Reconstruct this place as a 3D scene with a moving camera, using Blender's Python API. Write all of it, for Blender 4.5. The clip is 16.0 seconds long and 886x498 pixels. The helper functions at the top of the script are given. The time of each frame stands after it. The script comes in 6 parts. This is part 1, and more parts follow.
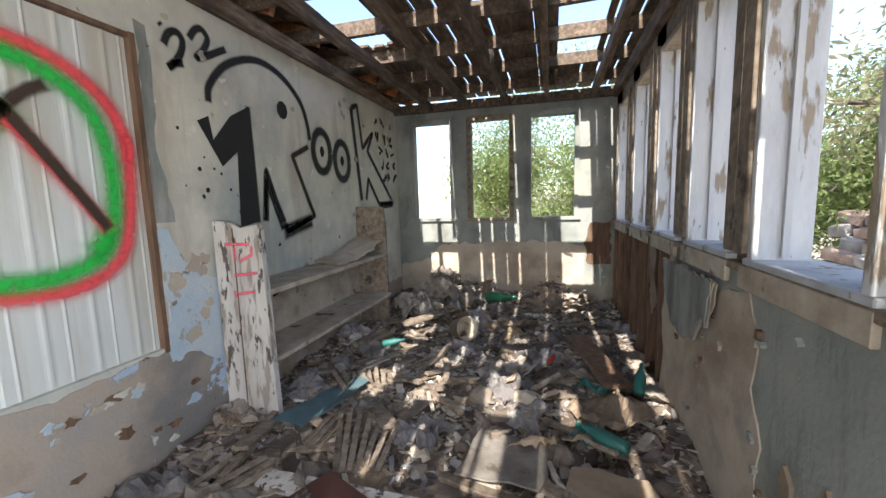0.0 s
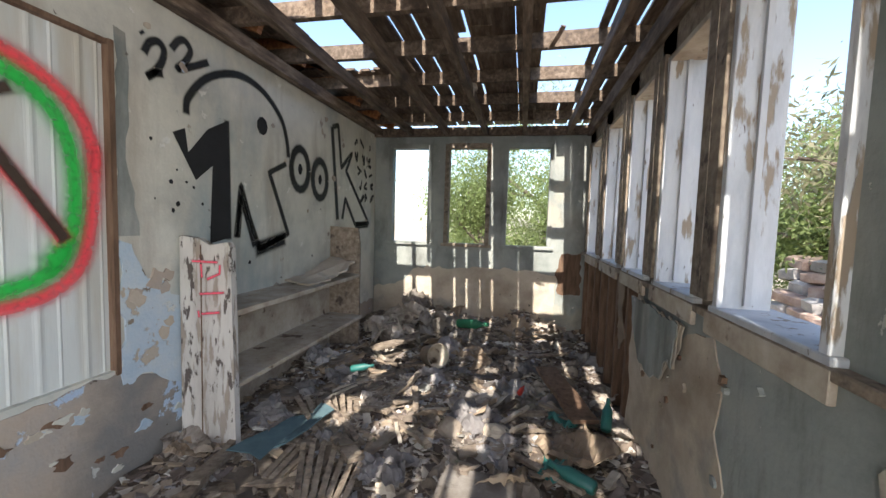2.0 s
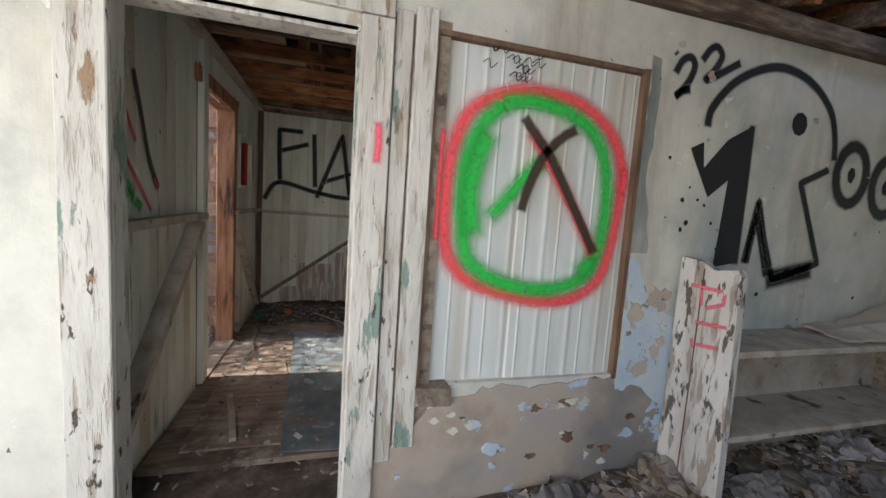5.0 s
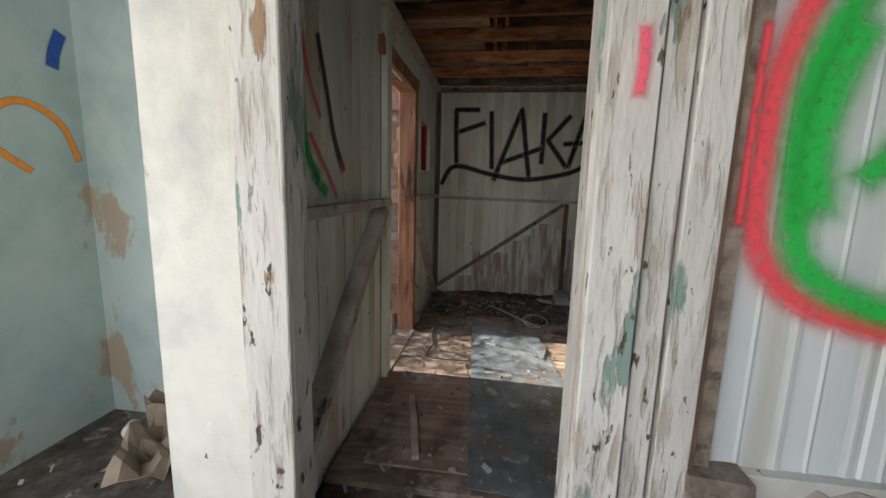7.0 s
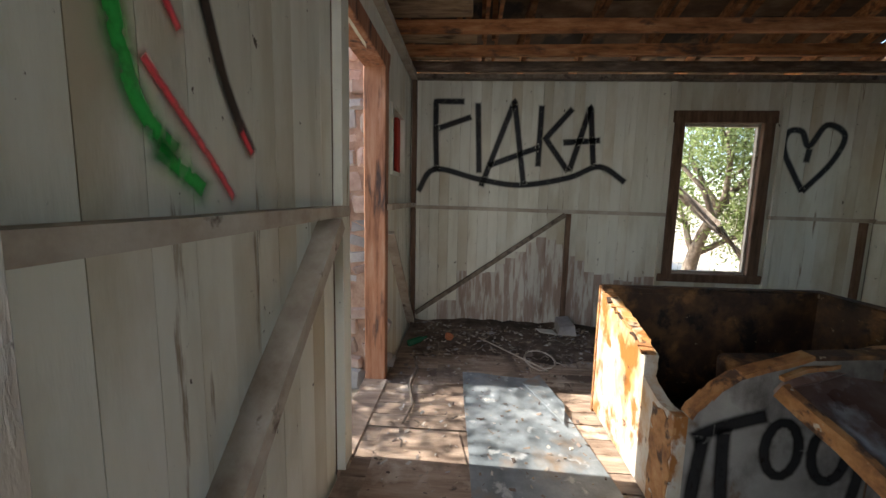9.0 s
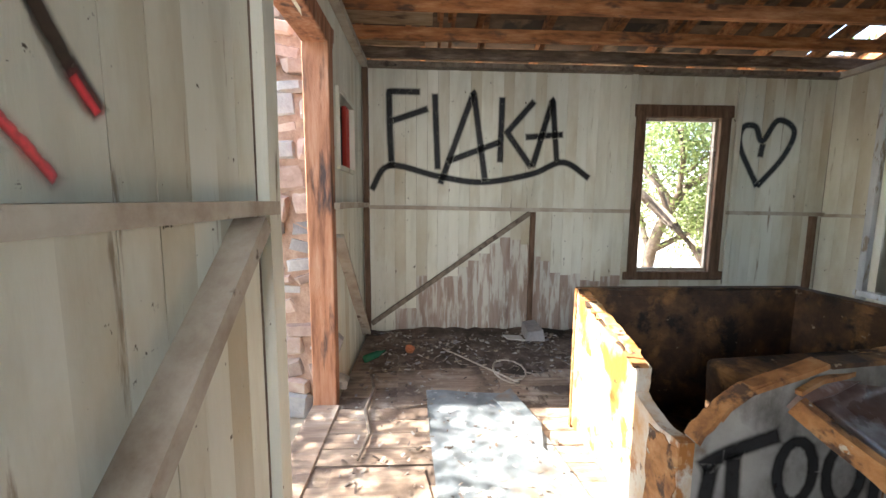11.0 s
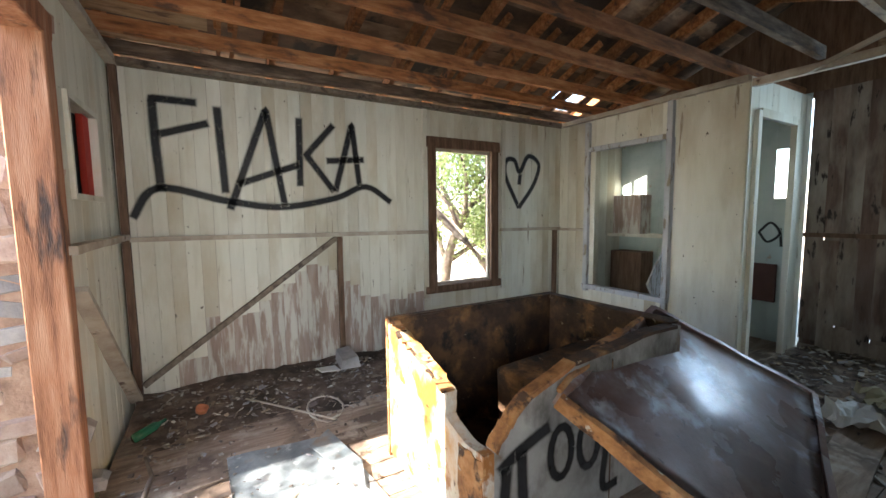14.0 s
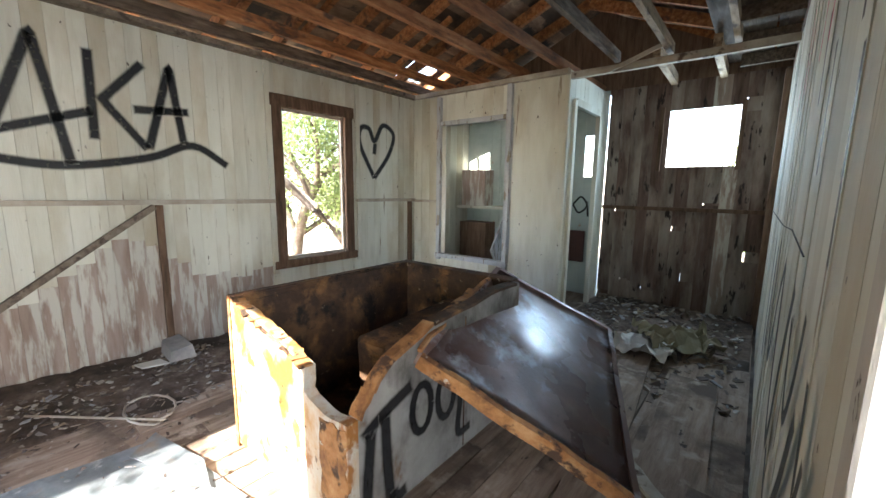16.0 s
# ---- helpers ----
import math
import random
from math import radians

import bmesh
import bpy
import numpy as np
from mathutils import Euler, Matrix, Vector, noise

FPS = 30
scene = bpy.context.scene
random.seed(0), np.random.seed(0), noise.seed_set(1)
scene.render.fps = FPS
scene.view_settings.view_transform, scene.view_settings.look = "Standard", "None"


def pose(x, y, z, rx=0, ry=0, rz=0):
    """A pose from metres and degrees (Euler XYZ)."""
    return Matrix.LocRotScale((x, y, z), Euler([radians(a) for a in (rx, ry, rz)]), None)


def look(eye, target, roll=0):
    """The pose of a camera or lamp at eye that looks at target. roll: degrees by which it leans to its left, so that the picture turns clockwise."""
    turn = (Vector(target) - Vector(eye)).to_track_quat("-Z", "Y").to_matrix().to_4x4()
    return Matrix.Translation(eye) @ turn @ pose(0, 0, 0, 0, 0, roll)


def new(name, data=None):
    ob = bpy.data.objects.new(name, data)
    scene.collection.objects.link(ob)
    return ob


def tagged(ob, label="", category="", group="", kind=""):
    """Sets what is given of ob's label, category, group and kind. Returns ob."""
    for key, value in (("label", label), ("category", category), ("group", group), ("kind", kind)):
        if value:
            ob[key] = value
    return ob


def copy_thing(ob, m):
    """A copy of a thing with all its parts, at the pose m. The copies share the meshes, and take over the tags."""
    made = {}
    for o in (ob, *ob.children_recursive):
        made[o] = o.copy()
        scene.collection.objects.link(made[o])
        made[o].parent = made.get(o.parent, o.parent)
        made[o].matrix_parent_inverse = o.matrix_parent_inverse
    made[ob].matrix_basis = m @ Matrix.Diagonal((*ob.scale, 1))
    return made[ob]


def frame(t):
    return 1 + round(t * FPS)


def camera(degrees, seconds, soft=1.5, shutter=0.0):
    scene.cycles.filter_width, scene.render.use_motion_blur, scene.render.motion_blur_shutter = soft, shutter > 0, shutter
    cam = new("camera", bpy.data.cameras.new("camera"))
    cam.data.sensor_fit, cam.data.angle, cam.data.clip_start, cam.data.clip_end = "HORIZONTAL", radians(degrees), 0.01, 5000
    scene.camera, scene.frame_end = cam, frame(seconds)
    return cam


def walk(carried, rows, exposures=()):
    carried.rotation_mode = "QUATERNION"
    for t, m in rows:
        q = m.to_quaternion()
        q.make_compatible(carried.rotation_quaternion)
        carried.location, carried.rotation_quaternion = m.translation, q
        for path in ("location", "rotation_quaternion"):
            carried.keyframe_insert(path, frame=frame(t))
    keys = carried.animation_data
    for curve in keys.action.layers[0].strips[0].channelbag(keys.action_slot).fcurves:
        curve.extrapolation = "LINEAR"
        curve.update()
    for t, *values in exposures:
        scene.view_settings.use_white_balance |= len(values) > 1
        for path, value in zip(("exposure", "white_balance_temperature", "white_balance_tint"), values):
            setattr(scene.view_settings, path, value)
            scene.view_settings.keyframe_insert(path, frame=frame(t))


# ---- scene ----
cam = camera(97.2, 16.0)
PATH = [
    (0, (0.758, 0.751, 1.306), (0.223, 2.664, 1.066), -1.6),
    (0.5, (0.779, 0.74, 1.309), (0.432, 2.696, 1.074), -0.7),
    (1, (0.772, 0.735, 1.308), (0.488, 2.704, 1.103), 0.2),
    (1.5, (0.76, 0.738, 1.322), (0.44, 2.705, 1.15), 1.0),
    (2, (0.724, 0.749, 1.355), (0.329, 2.704, 1.217), 1.8),
    (2.5, (0.69, 0.788, 1.398), (0.198, 2.724, 1.291), 2.8),
    (3, (0.628, 0.82, 1.42), (-0.125, 2.671, 1.339), 2.8),
    (3.5, (0.598, 0.913, 1.419), (-0.526, 2.564, 1.335), 2.4),
    (4, (0.584, 0.969, 1.41), (-0.894, 2.313, 1.298), 2.8),
    (4.5, (0.535, 0.91, 1.406), (-1.213, 1.868, 1.252), 3.4),
    (5, (0.495, 0.791, 1.395), (-1.417, 1.341, 1.192), 3.9),
    (5.2, (0.474, 0.74, 1.375), (-1.476, 1.133, 1.167), 4.3),
    (7.3, (-0.133, 0.595, 1.341), (-2.089, 0.327, 1.023), 1.3),
    (7.5, (-0.146, 0.555, 1.366), (-2.107, 0.349, 1.029), 0.7),
    (8, (-0.442, 0.453, 1.33), (-2.416, 0.295, 1.053), 1.3),
    (10.3, (-1.163, 0.498, 1.276), (-3.147, 0.459, 1.026), 0.2),
    (10.5, (-1.194, 0.483, 1.268), (-3.177, 0.494, 1.008), 0.6),
    (11, (-1.232, 0.457, 1.257), (-3.216, 0.543, 1.023), 0.5),
    (11.5, (-1.226, 0.453, 1.279), (-3.208, 0.636, 1.089), 0.2),
    (12, (-1.208, 0.471, 1.326), (-3.176, 0.786, 1.169), -0.2),
    (12.5, (-1.225, 0.484, 1.364), (-3.165, 0.939, 1.205), -0.6),
    (13, (-1.243, 0.459, 1.38), (-3.134, 1.092, 1.22), -0.7),
    (13.5, (-1.259, 0.473, 1.384), (-3.075, 1.295, 1.218), -0.7),
    (14, (-1.278, 0.482, 1.38), (-3.002, 1.478, 1.2), -0.6),
    (14.5, (-1.298, 0.49, 1.365), (-2.906, 1.664, 1.17), -0.2),
    (15, (-1.299, 0.488, 1.364), (-2.77, 1.825, 1.141), 0.1),
    (15.5, (-1.316, 0.493, 1.353), (-2.656, 1.954, 1.092), 0.5),
    (16, (-1.318, 0.494, 1.338), (-2.557, 2.033, 1.029), 0.8),
]
walk(cam, [(t, look(eye, target, roll)) for t, eye, target, roll in PATH], [(0, 1.75), (3.0, 1.6), (5.2, 1.55), (8.0, 1.3), (10.3, 3.3), (11.5, 3.3), (13, 3.2), (14.5, 3.4), (16, 3.6)])

# ---- world, sun, exposure ----
world = bpy.data.worlds.new("world")
scene.world = world
world.use_nodes = True
wn = world.node_tree
sky = wn.nodes.new("ShaderNodeTexSky")
sky.sky_type = "NISHITA"
sky.sun_disc = False
SUN_EL = 42.0
SUN_AZ = 2.0          # degrees by which the light drifts towards +x on its way to +y
sky.sun_elevation = radians(SUN_EL)
sky.sun_rotation = radians(180 + SUN_AZ)
wn.nodes["Background"].inputs["Strength"].default_value = 0.15
wn.links.new(sky.outputs[0], wn.nodes["Background"].inputs["Color"])
sun = new("sun", bpy.data.lights.new("sun", "SUN"))
sun.data.energy, sun.data.angle, sun.data.color = 3.9, radians(0.5), (1.0, 0.94, 0.84)
sd = Vector((math.sin(radians(SUN_AZ)) * math.cos(radians(SUN_EL)), math.cos(radians(SUN_AZ)) * math.cos(radians(SUN_EL)), -math.sin(radians(SUN_EL))))
sun.matrix_world = Matrix.Translation((0, -6, 8)) @ sd.to_track_quat("-Z", "Y").to_matrix().to_4x4()

rnd = random.Random(7)


def opening_light(name, at, toward, w, h, watts):
    """An area lamp set in an opening, standing in for skylight."""
    ob = new(name, bpy.data.lights.new(name, "AREA"))
    ob.data.shape, ob.data.size, ob.data.size_y, ob.data.energy, ob.data.color = "RECTANGLE", w, h, watts, (0.95, 0.97, 1.0)
    ob.matrix_world = look(at, (at[0] + toward[0], at[1] + toward[1], at[2] + toward[2]))
    return ob


# south and east lamps: added fill in openings out of view, brightening the long room
opening_light("south_fill_light", (0.2, -1.50, 1.05), (0, 1, 0), 2.1, 2.0, 13)
for wy in (-0.95, -0.2, 0.56):
    opening_light("east_fill_light", (1.50, wy, 1.65), (-1, 0, -0.05), 0.46, 1.1, 7)
opening_light("square_window_light", (-1.90, 5.53, 1.90), (0, -1, -0.1), 0.66, 0.58, 2.6).data.color = (0.55, 0.78, 1.0)


# ---- materials ----
def material(name, stops, scale=3.0, detail=8, rough=0.85, bump=0.3, stretch=(1, 1, 1), fine=60.0, patch=None, metallic=0.0, vary=0.0, gloss=None):
    """stops: colours from low to high noise. patch: (colour, scale, level, softness, stretch) laid over by a second noise. gloss: (scale, lowest, highest) roughness."""
    m = bpy.data.materials.new(name)
    m.use_nodes = True
    n, l = m.node_tree.nodes, m.node_tree.links
    b = n["Principled BSDF"]
    geo = n.new("ShaderNodeTexCoord")
    mp = n.new("ShaderNodeMapping")
    mp.inputs["Scale"].default_value = stretch
    pos = n.new("ShaderNodeNewGeometry")
    l.new(pos.outputs["Position"], mp.inputs["Vector"])
    rand = n.new("ShaderNodeObjectInfo")
    if vary:
        add = n.new("ShaderNodeVectorMath")
        add.operation = "MULTIPLY_ADD"
        l.new(rand.outputs["Random"], add.inputs[0])
        add.inputs[1].default_value = (37, 19, 53)
        l.new(pos.outputs["Position"], add.inputs[2])
        l.new(add.outputs[0], mp.inputs["Vector"])
    nz = n.new("ShaderNodeTexNoise")
    nz.inputs["Scale"].default_value, nz.inputs["Detail"].default_value, nz.inputs["Roughness"].default_value = scale, detail, 0.65
    l.new(mp.outputs[0], nz.inputs["Vector"])
    ramp = n.new("ShaderNodeValToRGB")
    el = ramp.color_ramp.elements
    k = len(stops)
    while len(el) < k:
        el.new(0.5)
    for i, c in enumerate(stops):
        el[i].position = 0.3 + 0.4 * i / max(1, k - 1)
        el[i].color = (*c, 1)
    l.new(nz.outputs["Fac"], ramp.inputs["Fac"])
    col = ramp.outputs["Color"]
    fz = n.new("ShaderNodeTexNoise")
    fz.inputs["Scale"].default_value, fz.inputs["Detail"].default_value = fine, 4
    l.new(mp.outputs[0], fz.inputs["Vector"])
    height = fz.outputs["Fac"]

    def over(col, colour, sc, level, soft, st):
        q = n.new("ShaderNodeMapping")
        q.inputs["Scale"].default_value = st
        q.inputs["Location"].default_value = (3.7, 1.3, 8.1)
        l.new(mp.inputs["Vector"].links[0].from_socket, q.inputs["Vector"])
        z = n.new("ShaderNodeTexNoise")
        z.inputs["Scale"].default_value, z.inputs["Detail"].default_value, z.inputs["Roughness"].default_value = sc, 10, 0.6
        l.new(q.outputs[0], z.inputs["Vector"])
        r = n.new("ShaderNodeMapRange")
        r.inputs["From Min"].default_value, r.inputs["From Max"].default_value = level - soft, level + soft
        l.new(z.outputs["Fac"], r.inputs["Value"])
        mx = n.new("ShaderNodeMix")
        mx.data_type = "RGBA"
        l.new(r.outputs[0], mx.inputs["Factor"])
        l.new(col, mx.inputs["A"])
        mx.inputs["B"].default_value = (*colour, 1)
        return mx.outputs["Result"], r.outputs[0]

    for p in patch or ():
        col, fac = over(col, *p)
        ad = n.new("ShaderNodeMath")
        ad.operation = "MULTIPLY_ADD"
        l.new(fac, ad.inputs[0])
        ad.inputs[1].default_value = -1.2
        l.new(height, ad.inputs[2])
        height = ad.outputs[0]
    if vary:
        hv = n.new("ShaderNodeHueSaturation")
        mr = n.new("ShaderNodeMapRange")
        mr.inputs["To Min"].default_value, mr.inputs["To Max"].default_value = 1 - vary, 1 + vary
        l.new(rand.outputs["Random"], mr.inputs["Value"])
        l.new(mr.outputs[0], hv.inputs["Value"])
        l.new(col, hv.inputs["Color"])
        col = hv.outputs["Color"]
    l.new(col, b.inputs["Base Color"])
    b.inputs["Roughness"].default_value = rough
    b.inputs["Metallic"].default_value = metallic
    if gloss:
        gz, gm = n.new("ShaderNodeTexNoise"), n.new("ShaderNodeMapRange")
        gz.inputs["Scale"].default_value, gz.inputs["Detail"].default_value = gloss[0], 8
        gm.inputs["From Min"].default_value, gm.inputs["From Max"].default_value = 0.38, 0.62
        gm.inputs["To Min"].default_value, gm.inputs["To Max"].default_value = gloss[1], gloss[2]
        l.new(mp.outputs[0], gz.inputs["Vector"])
        l.new(gz.outputs["Fac"], gm.inputs["Value"])
        l.new(gm.outputs[0], b.inputs["Roughness"])
    bp = n.new("ShaderNodeBump")
    bp.inputs["Strength"].default_value, bp.inputs["Distance"].default_value = bump, 0.004
    l.new(height, bp.inputs["Height"])
    l.new(bp.outputs[0], b.inputs["Normal"])
    return m


PLASTER_TAN = (0.42, 0.36, 0.29)
M = {}
M["plaster_white"] = material("plaster_white", [(0.42, 0.41, 0.37), (0.58, 0.56, 0.49), (0.67, 0.64, 0.56)], 2.6, patch=[((0.29, 0.34, 0.35), 1.1, 0.61, 0.08, (1, 1, 0.5)), ((0.36, 0.31, 0.25), 1.4, 0.64, 0.10, (2, 2, 0.35)), (PLASTER_TAN, 3.0, 0.67, 0.01, (1, 1, 1)), ((0.10, 0.085, 0.07), 14.0, 0.72, 0.01, (1, 1, 1)), ((0.68, 0.66, 0.61), 7.0, 0.66, 0.01, (1, 1, 1))], bump=0.45)
M["plaster_low"] = material("plaster_low", [(0.27, 0.22, 0.18), (0.40, 0.33, 0.27), (0.33, 0.31, 0.29)], 2.5, patch=[((0.20, 0.19, 0.18), 1.2, 0.56, 0.08, (1, 1, 1)), ((0.40, 0.50, 0.64), 3.2, 0.62, 0.008, (1, 1, 1)), ((0.52, 0.51, 0.48), 9.0, 0.68, 0.01, (1, 1, 1)), ((0.09, 0.07, 0.055), 11.0, 0.70, 0.01, (1, 1, 1))], bump=0.6)
M["paint_blue"] = material("paint_blue", [(0.34, 0.44, 0.55), (0.43, 0.51, 0.58), (0.52, 0.55, 0.55)], 4.0, patch=[(PLASTER_TAN, 4.0, 0.60, 0.01, (1, 1, 1)), ((0.22, 0.18, 0.14), 11.0, 0.66, 0.01, (1, 1, 1)), ((0.56, 0.56, 0.52), 6.0, 0.60, 0.02, (1, 1, 1))], bump=0.6)
M["plaster_grey"] = material("plaster_grey", [(0.17, 0.19, 0.18), (0.27, 0.285, 0.27), (0.34, 0.34, 0.31)], 1.8, patch=[((0.36, 0.33, 0.27), 1.7, 0.62, 0.06, (1, 1, 1)), ((0.13, 0.13, 0.12), 2.2, 0.58, 0.09, (1, 2, 0.5)), ((0.10, 0.09, 0.08), 14.0, 0.71, 0.01, (1, 1, 1)), ((0.45, 0.44, 0.40), 9.0, 0.68, 0.01, (1, 1, 1))], bump=0.5)
M["plaster_cream"] = material("plaster_cream", [(0.34, 0.28, 0.22), (0.47, 0.40, 0.32), (0.54, 0.47, 0.38)], 2.0, patch=[((0.25, 0.24, 0.22), 2.2, 0.60, 0.06, (1, 1, 1)), ((0.26, 0.20, 0.15), 1.3, 0.60, 0.08, (1, 1, 1)), ((0.12, 0.10, 0.08), 12.0, 0.70, 0.01, (1, 1, 1))], bump=0.6)
M["plaster_mint"] = material("plaster_mint", [(0.32, 0.40, 0.38), (0.44, 0.52, 0.49), (0.52, 0.57, 0.53)], 1.8, patch=[((0.40, 0.32, 0.24), 2.4, 0.61, 0.015, (1, 1, 0.6))])
M["trim_white"] = material("trim_white", [(0.42, 0.39, 0.35), (0.55, 0.52, 0.47), (0.62, 0.59, 0.54)], 6.0, stretch=(1, 1, 0.3), patch=[((0.40, 0.35, 0.29), 8.0, 0.57, 0.05, (3, 3, 0.5)), ((0.20, 0.27, 0.23), 3.2, 0.615, 0.015, (2, 2, 0.6)), ((0.30, 0.20, 0.12), 5.0, 0.66, 0.015, (2, 2, 0.5)), ((0.09, 0.07, 0.055), 18.0, 0.65, 0.015, (1.5, 1.5, 0.6))], bump=0.8, vary=0.06)
M["frame_white"] = material("frame_white", [(0.34, 0.35, 0.37), (0.48, 0.49, 0.51), (0.58, 0.58, 0.58)], 5.0, stretch=(1, 1, 0.3), patch=[((0.26, 0.21, 0.16), 8.0, 0.60, 0.025, (2, 2, 0.4)), ((0.12, 0.09, 0.07), 14.0, 0.68, 0.015, (2, 2, 0.6))], vary=0.08, bump=0.6)
M["post_white"] = material("post_white", [(0.36, 0.33, 0.30), (0.50, 0.47, 0.44), (0.58, 0.55, 0.51)], 5.0, stretch=(1, 1, 0.3), patch=[((0.30, 0.25, 0.21), 7.0, 0.56, 0.03, (3, 3, 0.6)), ((0.10, 0.08, 0.07), 11.0, 0.60, 0.015, (2, 2, 0.7))], bump=0.8)
M["wood_grey"] = material("wood_grey", [(0.10, 0.075, 0.055), (0.21, 0.165, 0.125), (0.30, 0.25, 0.20)], 7.0, stretch=(3, 3, 3), patch=[((0.07, 0.05, 0.04), 5.0, 0.62, 0.04, (2, 2, 2))], vary=0.25)
M["wood_roof"] = material("wood_roof", [(0.04, 0.026, 0.018), (0.12, 0.083, 0.057), (0.23, 0.175, 0.13)], 5.0, stretch=(6, 1.0, 6), patch=[((0.06, 0.04, 0.03), 4.0, 0.60, 0.05, (2, 0.7, 2))], vary=0.25)
M["wood_orange"] = material("wood_orange", [(0.09, 0.035, 0.013), (0.30, 0.115, 0.040), (0.44, 0.22, 0.10)], 5.0, stretch=(5, 0.8, 5), patch=[((0.08, 0.04, 0.025), 4.0, 0.60, 0.05, (2, 0.8, 2))], vary=0.35)
M["wood_pale"] = material("wood_pale", [(0.16, 0.10, 0.06), (0.34, 0.24, 0.15), (0.46, 0.35, 0.25)], 5.0, stretch=(5, 0.8, 5), patch=[((0.10, 0.06, 0.04), 4.0, 0.60, 0.05, (2, 0.8, 2))], vary=0.25)
M["lining"] = material("lining", [(0.04, 0.022, 0.015), (0.13, 0.075, 0.045), (0.28, 0.19, 0.125)], 2.2, stretch=(2, 0.8, 2), patch=[((0.025, 0.016, 0.012), 2.0, 0.57, 0.03, (1, 1, 1))], vary=0.5)
M["post_orange"] = material("post_orange", [(0.15, 0.06, 0.03), (0.34, 0.145, 0.075), (0.44, 0.24, 0.15)], 5.0, stretch=(5, 5, 0.5), patch=[((0.05, 0.03, 0.025), 3.0, 0.60, 0.05, (3, 3, 0.6))], bump=0.6)
M["wood_brown"] = material("wood_brown", [(0.06, 0.035, 0.02), (0.14, 0.08, 0.05), (0.20, 0.13, 0.085)], 6.0, stretch=(4, 4, 0.6), vary=0.2)
M["board_white"] = material("board_white", [(0.56, 0.54, 0.45), (0.68, 0.67, 0.58), (0.74, 0.73, 0.65)], 3.0, stretch=(2, 2, 0.35), patch=[((0.50, 0.44, 0.32), 1.2, 0.58, 0.08, (1, 1, 0.4)), ((0.30, 0.24, 0.17), 5.0, 0.67, 0.03, (3, 3, 0.3)), ((0.10, 0.08, 0.06), 24.0, 0.69, 0.01, (1, 1, 0.7))], vary=0.04)
M["board_bare"] = material("board_bare", [(0.26, 0.18, 0.14), (0.37, 0.28, 0.23), (0.46, 0.38, 0.33)], 4.0, stretch=(3, 3, 0.4), patch=[((0.58, 0.56, 0.50), 5.0, 0.52, 0.05, (3, 3, 0.5))], vary=0.08)
M["board_brown"] = material("board_brown", [(0.06, 0.033, 0.024), (0.14, 0.086, 0.066), (0.22, 0.155, 0.125)], 4.0, stretch=(3, 3, 0.4), patch=[((0.36, 0.31, 0.265), 1.6, 0.56, 0.10, (2, 2, 0.5)), ((0.035, 0.022, 0.018), 8.0, 0.62, 0.02, (2, 2, 0.5))], vary=0.12, bump=0.6)
M["rail_tan"] = material("rail_tan", [(0.28, 0.22, 0.17), (0.42, 0.36, 0.29), (0.52, 0.48, 0.41)], 6.0, patch=[((0.12, 0.08, 0.06), 7.0, 0.64, 0.03, (1, 1, 1))])
M["floor_wood"] = material("floor_wood", [(0.15, 0.10, 0.072), (0.27, 0.195, 0.145), (0.38, 0.30, 0.235)], 4.0, stretch=(6, 0.7, 1), patch=[((0.11, 0.075, 0.055), 2.0, 0.57, 0.06, (1, 1, 1)), ((0.40, 0.33, 0.265), 5.0, 0.62, 0.05, (1, 1, 1)), ((0.06, 0.042, 0.032), 14.0, 0.67, 0.02, (1, 0.5, 1))], vary=0.2, bump=0.5)
M["dirt"] = material("dirt", [(0.05, 0.034, 0.025), (0.13, 0.09, 0.068), (0.24, 0.185, 0.15)], 9.0, rough=0.95, bump=0.9, patch=[((0.04, 0.028, 0.02), 2.0, 0.56, 0.08, (1, 1, 1))])
M["debris"] = material("debris", [(0.03, 0.022, 0.018), (0.09, 0.067, 0.053), (0.21, 0.175, 0.145)], 7.0, rough=0.95, bump=0.9, patch=[((0.32, 0.29, 0.26), 8.0, 0.68, 0.02, (1, 1, 1))])
M["chip_brown"] = material("chip_brown", [(0.07, 0.052, 0.04), (0.15, 0.12, 0.095), (0.24, 0.20, 0.17)], 5.0, vary=0.4)
M["paper"] = material("paper", [(0.13, 0.105, 0.085), (0.24, 0.205, 0.175), (0.38, 0.345, 0.31)], 6.0, vary=0.45, patch=[((0.10, 0.075, 0.06), 9.0, 0.6, 0.05, (1, 1, 1))])
M["cloth"] = material("cloth", [(0.09, 0.08, 0.08), (0.18, 0.165, 0.165), (0.28, 0.26, 0.25)], 6.0, vary=0.4, bump=0.7)
M["cardboard"] = material("cardboard", [(0.16, 0.115, 0.08), (0.25, 0.185, 0.13), (0.32, 0.25, 0.18)], 5.0, vary=0.2)
M["metal_panel"] = material("metal_panel", [(0.52, 0.54, 0.52), (0.60, 0.62, 0.60), (0.65, 0.66, 0.63)], 2.0, stretch=(1, 2, 0.3), rough=0.5, bump=0.1, patch=[((0.48, 0.45, 0.38), 2.0, 0.58, 0.10, (1, 3, 0.3)), ((0.14, 0.10, 0.07), 30.0, 0.74, 0.01, (1, 1, 1))])
M["sheet_zinc"] = material("sheet_zinc", [(0.10, 0.12, 0.135), (0.19, 0.215, 0.235), (0.32, 0.35, 0.37)], 4.0, rough=0.5, bump=0.3, metallic=0.3, patch=[((0.24, 0.19, 0.15), 3.0, 0.60, 0.06, (1, 1, 1)), ((0.40, 0.42, 0.43), 8.0, 0.62, 0.03, (1, 1, 1))], gloss=(5.0, 0.35, 0.7))
